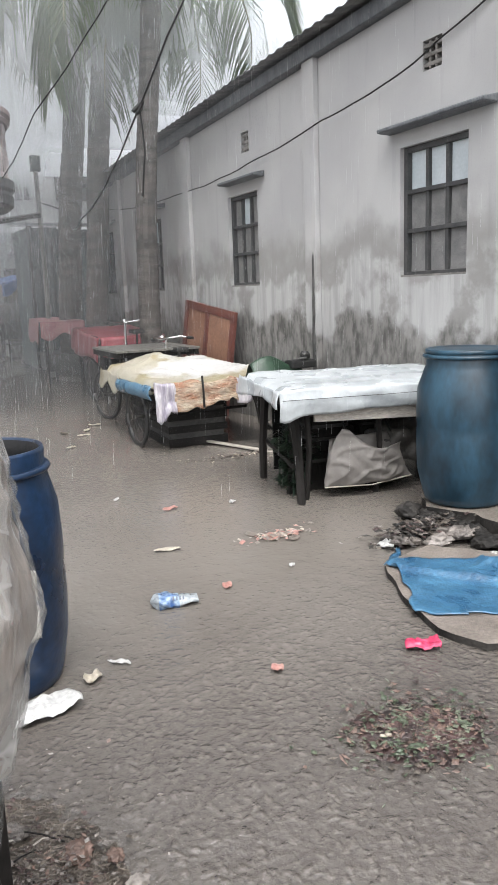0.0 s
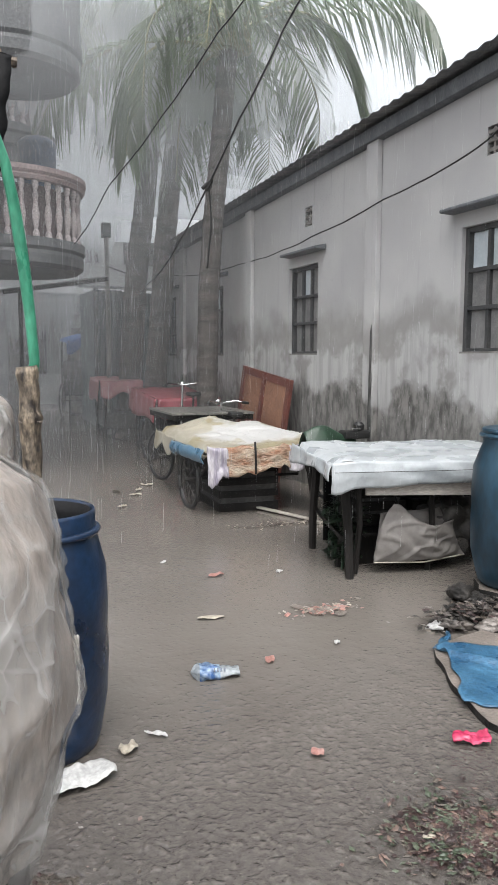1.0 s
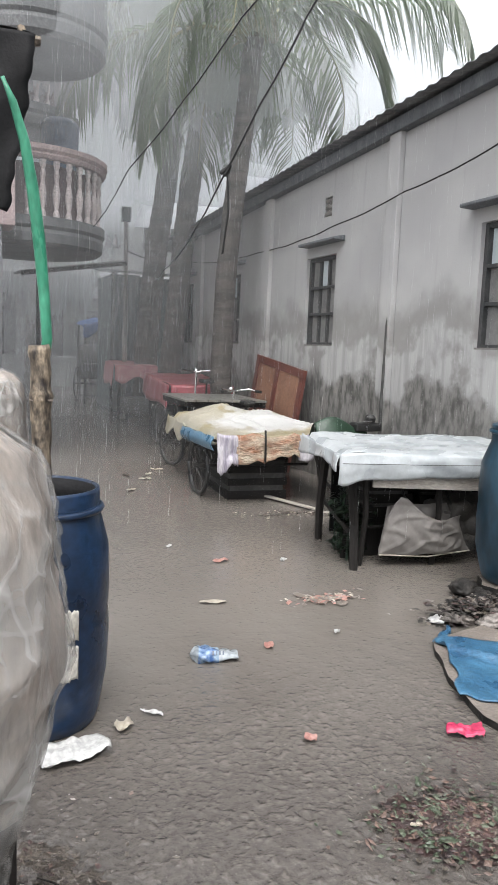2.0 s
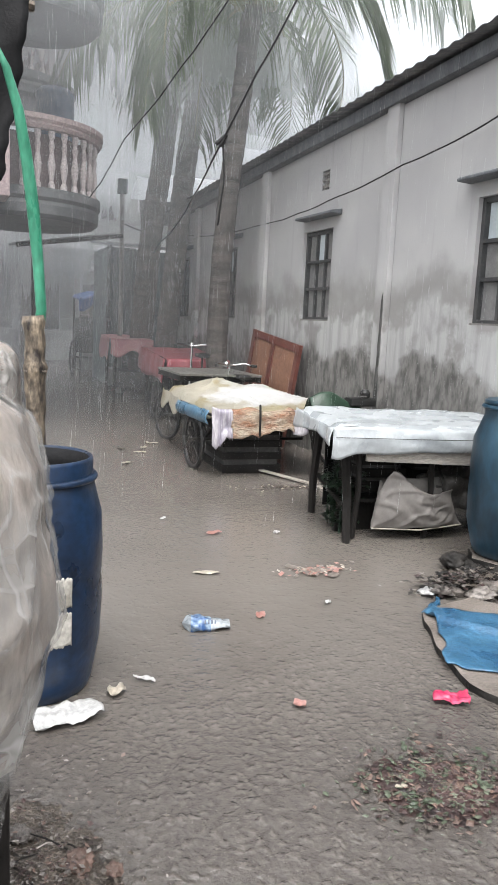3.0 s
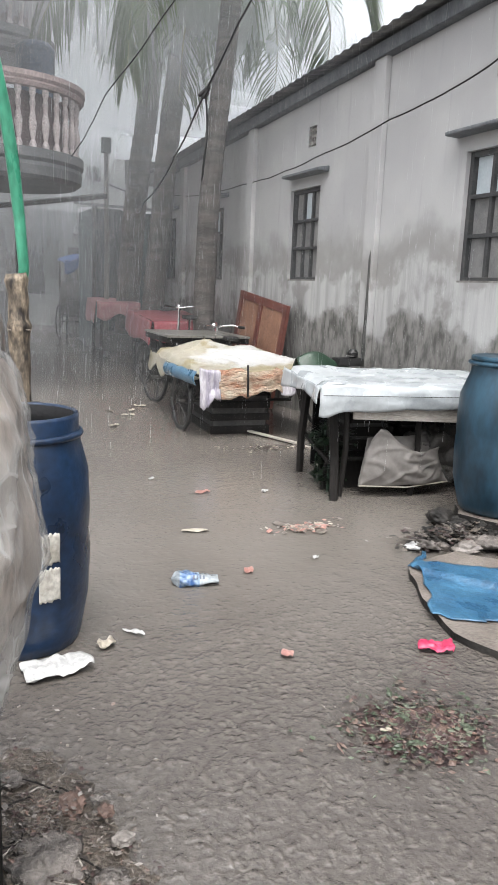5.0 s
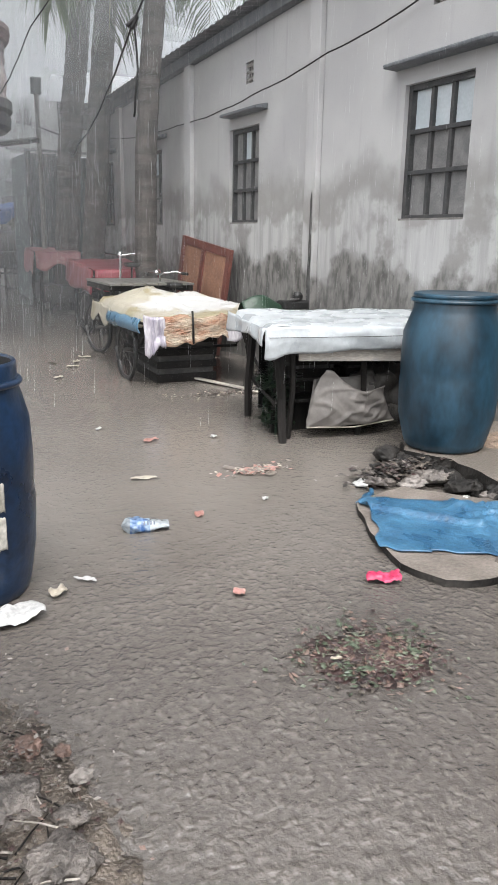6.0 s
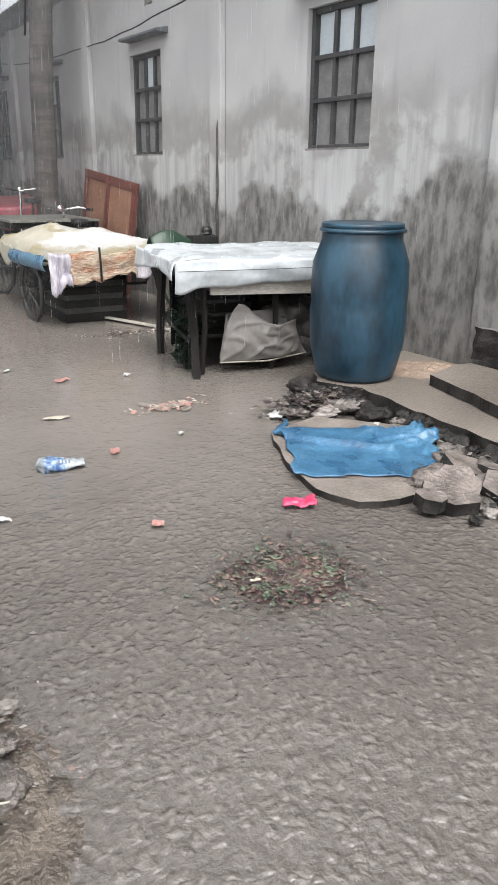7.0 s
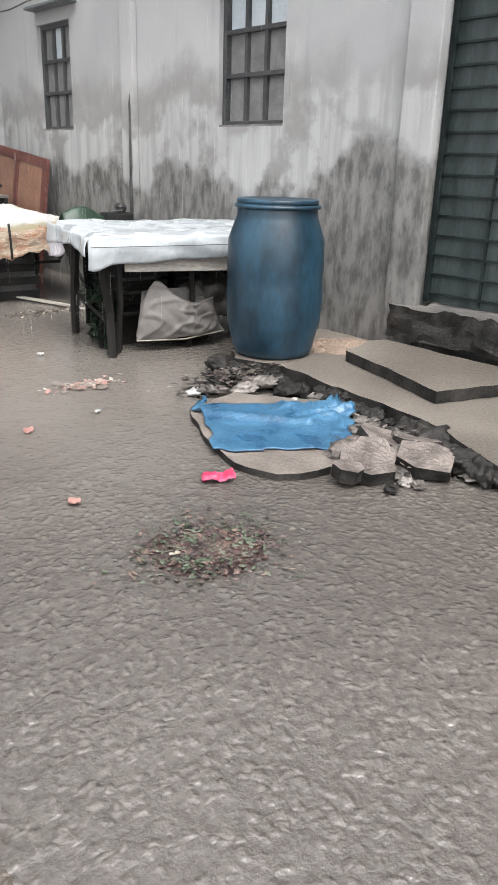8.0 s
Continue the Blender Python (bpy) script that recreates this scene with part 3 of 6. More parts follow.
def vent(y, z, w, h):
    v = thing("wall_vent", (WX, y, z), "small pierced cement vent set in the wall", "vent", "vents of the wall", 0, "structure")
    part("backing", boxed((0.14, 0, 0), (0.02, w, h)), SHADE, v)
    for k in range(3):
        part("bar", boxed((0.03, 0, -h / 2 + h * (k + 0.5) / 3), (0.05, w - 0.004, 0.03), bevel=0.004), CONCRETE, v)
    for k in range(2):
        part("upright", boxed((0.032, -w / 2 + w * (k + 1) / 3, 0), (0.046, 0.024, h - 0.004), bevel=0.004), CONCRETE, v)


for y, z, w, h in ((5.15, 3.23, 0.21, 0.21), (8.28, 3.15, 0.17, 0.21), (11.335, 3.12, 0.16, 0.19)):
    vent(y, z, w, h)


def roof():
    r = thing("roof", (WX, 4.0, WTOP), "corrugated tin roof over a dark weathered fascia", "roof", kind="structure")
    drop = lambda y: -FALL * (y + 4.0 - 5.4)
    f = bmesh.new()
    box(f, (-0.012, 0.1, 0.07), (0.17, 20.3, 0.13), bevel=0.012)
    for v in f.verts:
        v.co.z += drop(v.co.y)
    part("fascia", f, FASCIA, r, "dark weathered concrete fascia")

    def corrugated(u, v):
        y = -10.2 + 20.5 * v
        return Vector((-0.23 + 6.4 * u, y, 0.165 + drop(y) + 0.2 * 6.4 * u + 0.009 * math.sin(y * 2 * math.pi / 0.17) + 0.010 * noise.noise(Vector((y * 0.8, u, 0)))))

    cloth("roof_sheet", corrugated, 4, 1100, TIN, r, "grey rusted corrugated tin", 0.012)


roof()


def strung(name, pts, radius, label, wobble=0.012):
    """A cable through the points, a little crooked."""
    fine = []
    for a, b in zip(pts, pts[1:]):
        fine += sag(a, b, 0.02 * (Vector(b) - Vector(a)).length, 10)[:-1]
    fine.append(Vector(pts[-1]))
    for i, p in enumerate(fine[1:-1]):
        p += noise.noise_vector(p * 3.0) * wobble
    return tagged(link(name, tubed(fine, radius, 6), CABLE, smooth=True), label, "cable")


strung("wall_cable", [(3.985, 4.2, 3.55), (3.96, 5.1, 3.27), (3.93, 5.31, 3.18), (3.90, 6.56, 3.02), (3.93, 7.85, 2.91), (3.95, 10.26, 2.82), (3.985, 13.39, 2.98)], 0.0075, "thin black cable slung along the plaster wall")


# ---------- gate, steps and broken pavement ----------
def gate():
    g = thing("gate_1", (4.13, 2.33, 0.43), "dark green steel gate with thin welded ribs", "gate", kind="structure")
    W, H = 2.05, 2.3
    for s in (-1, 1):
        leaf = part("gate_leaf", boxed((0, s * W / 4, H / 2), (0.012, W / 2 - 0.01, H - 0.01)), GATE_PANEL, g, "dull grey-green sheet steel")
        for k in range(18):
            part("rib", boxed((-0.014, s * W / 4, 0.06 + k * 0.126), (0.018, W / 2 - 0.07, 0.014)), GATE, leaf)
        for y in (0.02, W / 2 - 0.02):
            part("stile", boxed((-0.02, s * y, H / 2), (0.04, 0.036, H - 0.006), bevel=0.004), GATE, leaf)
        for k in range(3):
            part("stay", boxed((-0.012, s * (0.12 + 0.24 * k), H / 2), (0.012, 0.014, H - 0.03)), GATE, leaf)


gate()
apron = plate([(4.02, 4.2), (2.98, 4.02), (2.86, 3.86), (2.98, 3.56), (2.93, 3.2), (2.90, 2.9), (2.86, 2.5), (2.80, 2.2), (2.70, 1.95), (2.62, 1.75), (2.58, 0.8), (2.6, -1.5), (4.02, -1.5)], -0.12, 0.10, 0.05, 3)
tagged(dark_edges(link("pavement", apron, SANDY), MOULD_SHADE), "worn concrete pavement with a broken wet edge", "pavement", kind="structure")


def kerb_rubble():
    """Black mouldy lumps along the broken edge."""
    rnd = random.Random(11)
    for k in range(44):
        y = 3.95 - 0.075 * k + rnd.uniform(-0.03, 0.03)
        x = float(np.interp(y, (0.6, 1.75, 2.0, 2.4, 2.9, 3.4, 3.8), (2.56, 2.60, 2.69, 2.82, 2.86, 2.86, 2.82))) + 0.02 * math.sin(y * 9) + rnd.uniform(-0.04, 0.02)
        s = rnd.uniform(0.07, 0.16)
        bm = stone_mesh(s, rnd.uniform(0, 50), 0.8)
        ob = link("kerb_lump", bm, MOULD_SHADE, smooth=True)
        ob.matrix_world = pose(x, y, 0.035 + rnd.uniform(-0.01, 0.02), rnd.uniform(-20, 20), rnd.uniform(-20, 20), rnd.uniform(0, 360))
        tagged(ob, "black mouldy lump of the broken pavement edge", "rubble", "lumps of the pavement edge")


kerb_rubble()
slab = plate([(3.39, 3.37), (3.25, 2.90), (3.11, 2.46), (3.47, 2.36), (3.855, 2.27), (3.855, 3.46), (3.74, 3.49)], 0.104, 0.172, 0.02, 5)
slab_ob = tagged(dark_edges(link("step_slab", slab, SANDY), MOULD_SHADE), "flat concrete step slab before the gate", "step", kind="structure")
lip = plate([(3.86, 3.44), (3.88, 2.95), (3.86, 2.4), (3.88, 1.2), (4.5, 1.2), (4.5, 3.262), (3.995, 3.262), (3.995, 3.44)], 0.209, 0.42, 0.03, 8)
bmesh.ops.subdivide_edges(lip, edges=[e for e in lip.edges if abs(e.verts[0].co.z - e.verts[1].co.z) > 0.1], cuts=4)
tagged(dark_edges(link("door_step", rough_up(lip, 0.03, 11), CONCRETE), MOULD_SHADE), "rough raised doorstep under the gate", "step", kind="structure")


def mound(name, at, rx, ry, h, material, label, category, seed=0, lumps=7.0, turn=0):
    def f(u, v):
        x, y = 2 * u - 1, 2 * v - 1
        d = math.hypot(x, y)
        k = max(0.0, 1 - d * d)
        n0 = noise.noise(Vector((x * lumps * rx * 4, y * lumps * ry * 4, seed)))
        n1 = noise.noise(Vector((x * lumps * rx * 14, y * lumps * ry * 14, seed + 9)))
        edge = 1 + 0.25 * noise.noise(Vector((math.atan2(y, x) * 1.5, seed, 0)))
        return Vector((x * rx * edge, y * ry * edge, h * k * (0.75 + 0.5 * n0 + 0.3 * n1) - 0.012 + 0.004 * k))

    ob = link(name, sheet(f, 44, 44), material, smooth=True)
    ob.matrix_world = pose(*at, 0, 0, turn)
    return tagged(ob, label, category, kind="stuff")


mound("sand_heap", (3.68, 3.72, 0.10), 0.34, 0.28, 0.05, mat("washed_sand", (0.20, 0.15, 0.115), (0.30, 0.225, 0.175), 5, 70, 0.5, 0.5), "low heap of washed brown sand by the wall", "sand", 4)


# ---------- drums ----------
def drum(at, material, rim, belly, height, label, wet, turn=0, sticker=False):
    d = thing("plastic_drum", at, label, "drum", "plastic drums", turn)
    h = height
    prof = [(rim * 0.90, 0.0), (rim * 0.97, 0.015), (rim * 1.02, 0.06 * h), (belly * 0.975, 0.22 * h), (belly, 0.40 * h), (belly * 0.993, 0.47 * h), (belly * 0.985, 0.50 * h),
            (belly * 0.993, 0.53 * h), (belly, 0.60 * h), (belly * 0.975, 0.76 * h), (rim * 1.0, 0.885 * h), (rim * 0.965, 0.91 * h), (rim * 0.97, 0.985 * h), (rim * 0.95, h)]
    if wet:
        prof += [(rim * 0.93, h), (rim * 0.915, 0.995 * h), (rim * 0.905, 0.93 * h)]
    part("body", lathe(prof + [(belly * 0.95, 0.75 * h), (belly * 0.95, 0.3 * h), (0.05, 0.05 * h)] if wet else prof, 48, 0.012), material, d, "", True)
    # Shade inside the open drum, put in as a near-black liner and disc.
    if wet:
        part("dark_liner", lathe([(rim * 0.895, 0.992 * h), (rim * 0.88, 0.93 * h), (belly * 0.93, 0.74 * h), (belly * 0.93, 0.3 * h), (0.06, 0.08 * h), (0.05, 0.085 * h), (belly * 0.90, 0.31 * h), (belly * 0.90, 0.74 * h), (rim * 0.865, 0.93 * h), (rim * 0.885, 0.992 * h)], 40, 0, True), BLACK_TARP_SHADE, d, "near-black liner that paints the drum's unlit inside", True)
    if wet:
        dark = part("dark_disc", lathe([(rim * 0.80, 0.50 * h), (rim * 0.80, 0.52 * h)], 32), BLACK_TARP_SHADE, d, "near-black disc that paints the drum's unlit depth")
    up = 0.0 if wet else 0.048
    ring = [(rim * 0.955, (0.900 + up) * h), (rim * 1.03, (0.905 + up) * h), (rim * 1.05, (0.915 + up) * h), (rim * 1.03, (0.926 + up) * h), (rim * 0.955, (0.932 + up) * h)]
    part("rim_ring", lathe(ring, 48, 0, True), material, d, "", True)
    if not wet:
        part("lid", lathe([(rim * 0.965, 0.98 * h), (rim * 0.985, 0.985 * h), (rim * 0.985, 1.004 * h), (rim * 0.96, 1.009 * h), (rim * 0.90, 1.004 * h), (rim * 0.4, 1.005 * h)], 48), material, d, "blue plastic lid", True)
    if sticker:
        for z, s in ((0.34, 0.085), (0.49, 0.075)):
            def f(u, v, z=z, s=s):
                a = -1.43 + 0.30 * u
                q = belly * (1.004 + 0.004 * noise.noise(Vector((u * 9, v * 9, z))))
                return Vector((q * math.cos(a), q * math.sin(a), h * z + s * 1.5 * (v - 0.5) + 0.012 * noise.noise(Vector((u * 14, v * 2, z)))))
            cloth("sticker", f, 14, 10, LABEL, d, "torn grey paper label", 0.003)
    return d


drum((3.165, 3.84, 0.105), DRUM_PALE, 0.262, 0.312, 0.965, "tall faded blue plastic drum on the pavement", False)
drum((0.125, 3.20, -0.01), DRUM_DARK, 0.245, 0.282, 0.935, "open deep blue plastic drum standing in floodwater", True, 0, True)


# ---------- white-covered table cart ----------
def table_cart():
    t = thing("market_table", (3.117, 4.928, 0), "dark timber market table under a white tarpaulin", "table", turn=-16)
    # local frame: x across, y away from the lane's near end
    W, L, Z = 1.38, 0.96, 0.778
    for k in range(6):
        part("plank", boxed((0, -L / 2 + (k + 0.5) * L / 6, Z - 0.015), (W, L / 6 - 0.012, 0.028), bevel=0.003), WOOD_PALE, t)
    part("front_rail", boxed((0.06, -L / 2 + 0.02, Z - 0.16), (W - 0.28, 0.03, 0.10), (0, 0.8, 0), bevel=0.004), WOOD_PALE, t, "weathered pale front board")
    part("cross_rail", boxed((0, -L / 2 + 0.06, Z - 0.062), (W - 0.1, 0.05, 0.06), bevel=0.004), WOOD_DARK, t)
    for sx in (-1, 1):
        part("side_rail", boxed((sx * (W / 2 - 0.05), 0, Z - 0.075), (0.05, L - 0.1, 0.07), bevel=0.004), WOOD_DARK, t)
        for sy in (-1, 1):
            splay, fore = (-0.04, 0.10) if sx < 0 and sy < 0 else (0.035, 0.0)
            part("leg", tubed([(sx * (W / 2 - 0.06), sy * (L / 2 - 0.08), Z - 0.05), (sx * (W / 2 - 0.06 + splay), sy * (L / 2 - 0.08), 0.3), (sx * (W / 2 - 0.055 + splay), sy * (L / 2 - 0.10 + fore), -0.03)], [0.036, 0.034, 0.03], 7), WOOD_DARK, t)
    for x, y in ((-W / 2 + 0.10, -0.18), (-W / 2 + 0.17, -L / 2 + 0.10), (0.02, -L / 2 + 0.14)):
        part("prop", tubed([(x, y, Z - 0.05), (x + 0.015, y, 0.35), (x - 0.01, y + 0.02, -0.03)], 0.022, 6), WOOD_DARK, t)
    part("stretcher", tubed([(-W / 2 + 0.06, -L / 2 + 0.08, 0.26), (-W / 2 + 0.06, L / 2 - 0.08, 0.3)], 0.02, 6), WOOD_DARK, t)
    part("shelf", boxed((0.05, 0.05, 0.25), (W - 0.2, 0.6, 0.025), bevel=0.003), WOOD_DARK, t)
    # Black sheet added to block light and paint the shade below the table.
    cloth("dark_backing", lambda u, v: Vector((-W / 2 + 0.10 + (W - 0.16) * u, L / 2 - 0.12 + 0.03 * math.sin(u * 17) + 0.03 * noise.noise(Vector((u * 6, v * 2, 4))), Z - 0.09 - (0.62 + 0.05 * noise.noise(Vector((u * 5, 2, 1)))) * v)), 40, 10, BLACK_TARP_SHADE, t, "black sheet added at the back for the dark under the table")
    c = thing("white_tarpaulin", (3.117, 4.928, 0.792), "creased white tarpaulin draped over the market table", "tarpaulin", turn=-16)

    def top(u, v):
        x, y = -W / 2 - 0.06 + (W + 0.12) * u, -L / 2 - 0.035 + (L + 0.16) * v
        sagging = 0.012 * noise.noise(Vector((x * 3, y * 3, 1))) + 0.010 * max(0.0, 1 - 7 * abs(noise.noise(Vector((x * 2.2, y * 3.5, 6))))) + 0.03 * math.exp(-((v - 0.12) ** 2) / 0.01) * 0.6
        lift = 0.05 * max(0, v - 0.6)
        drop = 0.0
        if u < 0.05:
            drop = 0.03 + 0.1 * max(0, v - 0.55)
        x -= 0.05 * v * v * (1 - u) ** 3
        return Vector((x, y, 0.012 + sagging + lift - drop))

    cloth("top_sheet", top, 40, 36, WHITE_SHEET, c)

    def flap(u, v):
        x = -W / 2 - 0.06 + (W + 0.12) * u
        hem = 0.185 - 0.05 * u + 0.02 * noise.noise(Vector((u * 6, 2, 0))) + 0.04 * math.exp(-((u - 0.03) / 0.05) ** 2)
        bulge = 0.02 * math.sin(v * 3.1) + 0.018 * noise.noise(Vector((u * 7, v * 2.5, 5)))
        return Vector((x, -L / 2 - 0.045 - bulge, 0.022 + 0.02 * noise.noise(Vector((x * 3, -2, 1))) * (1 - v) - hem * v))

    cloth("front_flap", flap, 44, 10, WHITE_SHEET, c)

    def side(u, v):
        y = -L / 2 - 0.075 + (L + 0.195) * u
        hem = 0.07 + 0.12 * abs(u - 0.35) + 0.02 * noise.noise(Vector((u * 5, 7, 0)))
        return Vector((-W / 2 - 0.065 - 0.04 * u * u - 0.02 * v - 0.02 * noise.noise(Vector((u * 6, v, 3))), y, 0.01 + 0.05 * max(0, u - 0.6) - hem * v))

    cloth("side_flap", side, 30, 6, WHITE_SHEET, c)
    part("cord", tubed([(-W / 2 - 0.04, -L / 2 - 0.075, -0.045), (0, -L / 2 - 0.082, -0.04), (W / 2, -L / 2 - 0.078, -0.03)], 0.0025, 5), CABLE, c, "thin dark cord round the sheet")


table_cart()


def slung_bag():
    """A sack hung under the table's front."""
    b = thing("hanging_sack", (3.03, 4.60, 0.10), "wet grey cloth sack hung below the market table", "sack", turn=-9)

    def f(u, v):
        w = 0.70 - 0.22 * v
        x = -0.41 + 0.13 * v * v + w * u
        belly = 0.085 * math.sin(math.pi * min(1, u * 1.02)) * math.sin(math.pi * (0.15 + 0.75 * (1 - v)))
        top = 0.34 + 0.10 * (1 - 2 * abs(u - 0.1)) - 0.10 * math.sin(math.pi * u)
        folds = 0.03 * noise.noise(Vector((u * 5 + v * 3, v * 2.4, 2))) + 0.02 * max(0.0, 1 - 5 * abs(noise.noise(Vector((u * 4 - v * 2.5, v * 2 + u, 7)))))
        return Vector((x, -belly - folds, -0.02 + 0.02 * u + top * v))

    cloth("front_cloth", f, 36, 26, BAG, b)

    def g(u, v):
        w = 0.70 - 0.24 * v
        return Vector((-0.41 + 0.09 * v + w * u, 0.10 + 0.03 * noise.noise(Vector((u * 4, v * 4, 8))) - 0.09 * (1 - v), -0.02 + 0.02 * u + 0.33 * v))

    cloth("back_cloth", g, 18, 12, BAG, b)
    part("hem", tubed([(-0.415, -0.02, -0.012), (-0.06, -0.055, -0.022), (0.28, -0.02, 0.005)], 0.005, 6), CREAM_BITS, b, "pale rolled hem")
    for x in (-0.22, 0.12):
        part("strap", tubed([(x, 0.0, 0.34), (x + 0.02, 0.13, 0.42), (x + 0.02, 0.16, 0.58)], 0.009, 6), CABLE, b)
    d = thing("dark_bundle", (3.36, 4.72, 0.12), "dark wet bundle hung under the table", "bundle", turn=-9)
    bm = stone_mesh(0.42, 7.0, 0.9)
    part("cloth", bm, mat("dark_wet_cloth", (0.03, 0.028, 0.026), (0.075, 0.07, 0.065), 5, 60, 0.6, 0.4), d, "", True).location = (0, 0.05, 0.17)
    part("loop", tubed([(0, 0.05, 0.3), (0.01, 0.04, 0.45), (0.0, 0.05, 0.57)], 0.012, 6), CABLE, d)


slung_bag()


# Dark crates, added to stand for the shade under the table and van.
def crate(at, size, label, turn=0, m=WOOD_DARK):
    c = thing("filler_crate", at, label, "crate", "crates under the carts", turn)
    w, d, h = size
    part("base", boxed((0, 0, 0.012), (w - 0.004, d - 0.004, 0.02)), m, c)
    for k in range(4):
        z = 0.05 + k * (h - 0.07) / 3
        for s in (-1, 1):
            part("slat", boxed((0, s * (d / 2 - 0.008), z), (w, 0.014, 0.07), bevel=0.002), m, c)
            part("slat", boxed((s * (w / 2 - 0.008), 0, z), (0.014, d - 0.03, 0.07), bevel=0.002), m, c)
    part("load", rough_up(boxed((0, 0, h / 2), (w - 0.05, d - 0.05, h - 0.04), bevel=0.02), 0.01, 9), SHADE, c, "near-black block filling the crate")


crate((2.93, 5.17, 0.265), (0.36, 0.42, 0.36), "dark slatted crate added on the shelf to darken the space under the table", -9)
crate((3.36, 5.10, 0.265), (0.40, 0.42, 0.34), "dark slatted crate added on the shelf to darken the space under the table", -9)
crate((3.05, 5.12, 0.0), (0.75, 0.5, 0.235), "dark slatted crate added to darken the space under the table", -9)


def covered_bicycle():
    b = thing("covered_bicycle", (3.45, 6.62, 0), "bicycle under a green tarpaulin with a black saddle showing", "bicycle")
    def f(u, v):
        x = -0.36 + 0.56 * u
        a = (v - 0.5) * 2
        top = 0.82 + 0.05 * math.sin(u * 5.2) + 0.03 * noise.noise(Vector((u * 4, v * 4, 1))) - 0.05 * abs(u - 0.4)
        return Vector((x, 0.22 * a * (0.6 + 0.4 * abs(a)), top - 0.34 * abs(a) ** 1.6))
    cloth("cover", f, 24, 24, GREEN_TARP, b, "dark green tarpaulin cover")
    part("saddle", rough_up(boxed((0.20, 0, 0.77), (0.28, 0.16, 0.08), bevel=0.02), 0.006, 9), RUBBER, b, "black worn saddle")
    part("post", tubed([(0.2, 0, 0.75), (0.18, 0, 0.36)], 0.014, 6), STEEL, b)
    part("lamp", lathe([(0.02, 0), (0.05, 0.02), (0.055, 0.06), (0.03, 0.09)], 16), RUBBER, b, "black round lamp").location = (0.24, -0.02, 0.80)
    part("lamp_cap", boxed((0.17, -0.09, 0.83), (0.09, 0.02, 0.015), bevel=0.004), CHROME, b)
    for y in (-0.10, 0.74):
        w = bmesh.new()
        tube(w, [(0.30, y + 0.29 * math.cos(a), 0.29 + 0.29 * math.sin(a)) for a in [2 * math.pi * i / 28 for i in range(29)]], 0.02, 6)
        part("wheel", w, RUBBER, b)


covered_bicycle()


# ---------- cycle vans ----------
def wheel(parent, at, r, turn=0, lean=0):
    """A spoked wheel whose axle lies along x."""
    w = part("wheel", tubed([(0, r * math.cos(a), r * math.sin(a)) for a in [2 * math.pi * i / 32 for i in range(33)]], 0.021, 7), RUBBER, parent, "", True)
    w.matrix_local = pose(*at, lean, 0, turn)
    part("rim", tubed([(0, (r - 0.026) * math.cos(a), (r - 0.026) * math.sin(a)) for a in [2 * math.pi * i / 32 for i in range(33)]], 0.009, 5), STEEL, w)
    part("hub", tubed([(-0.05, 0, 0), (0.05, 0, 0)], 0.022, 8), STEEL, w)
    sp = bmesh.new()
    for i in range(18):
        a = 2 * math.pi * i / 18
        tube(sp, [(0.03 * (-1) ** i, 0, 0), (0, (r - 0.03) * math.cos(a), (r - 0.03) * math.sin(a))], 0.0025, 3)
    part("spokes", sp, STEEL, w)
    return w


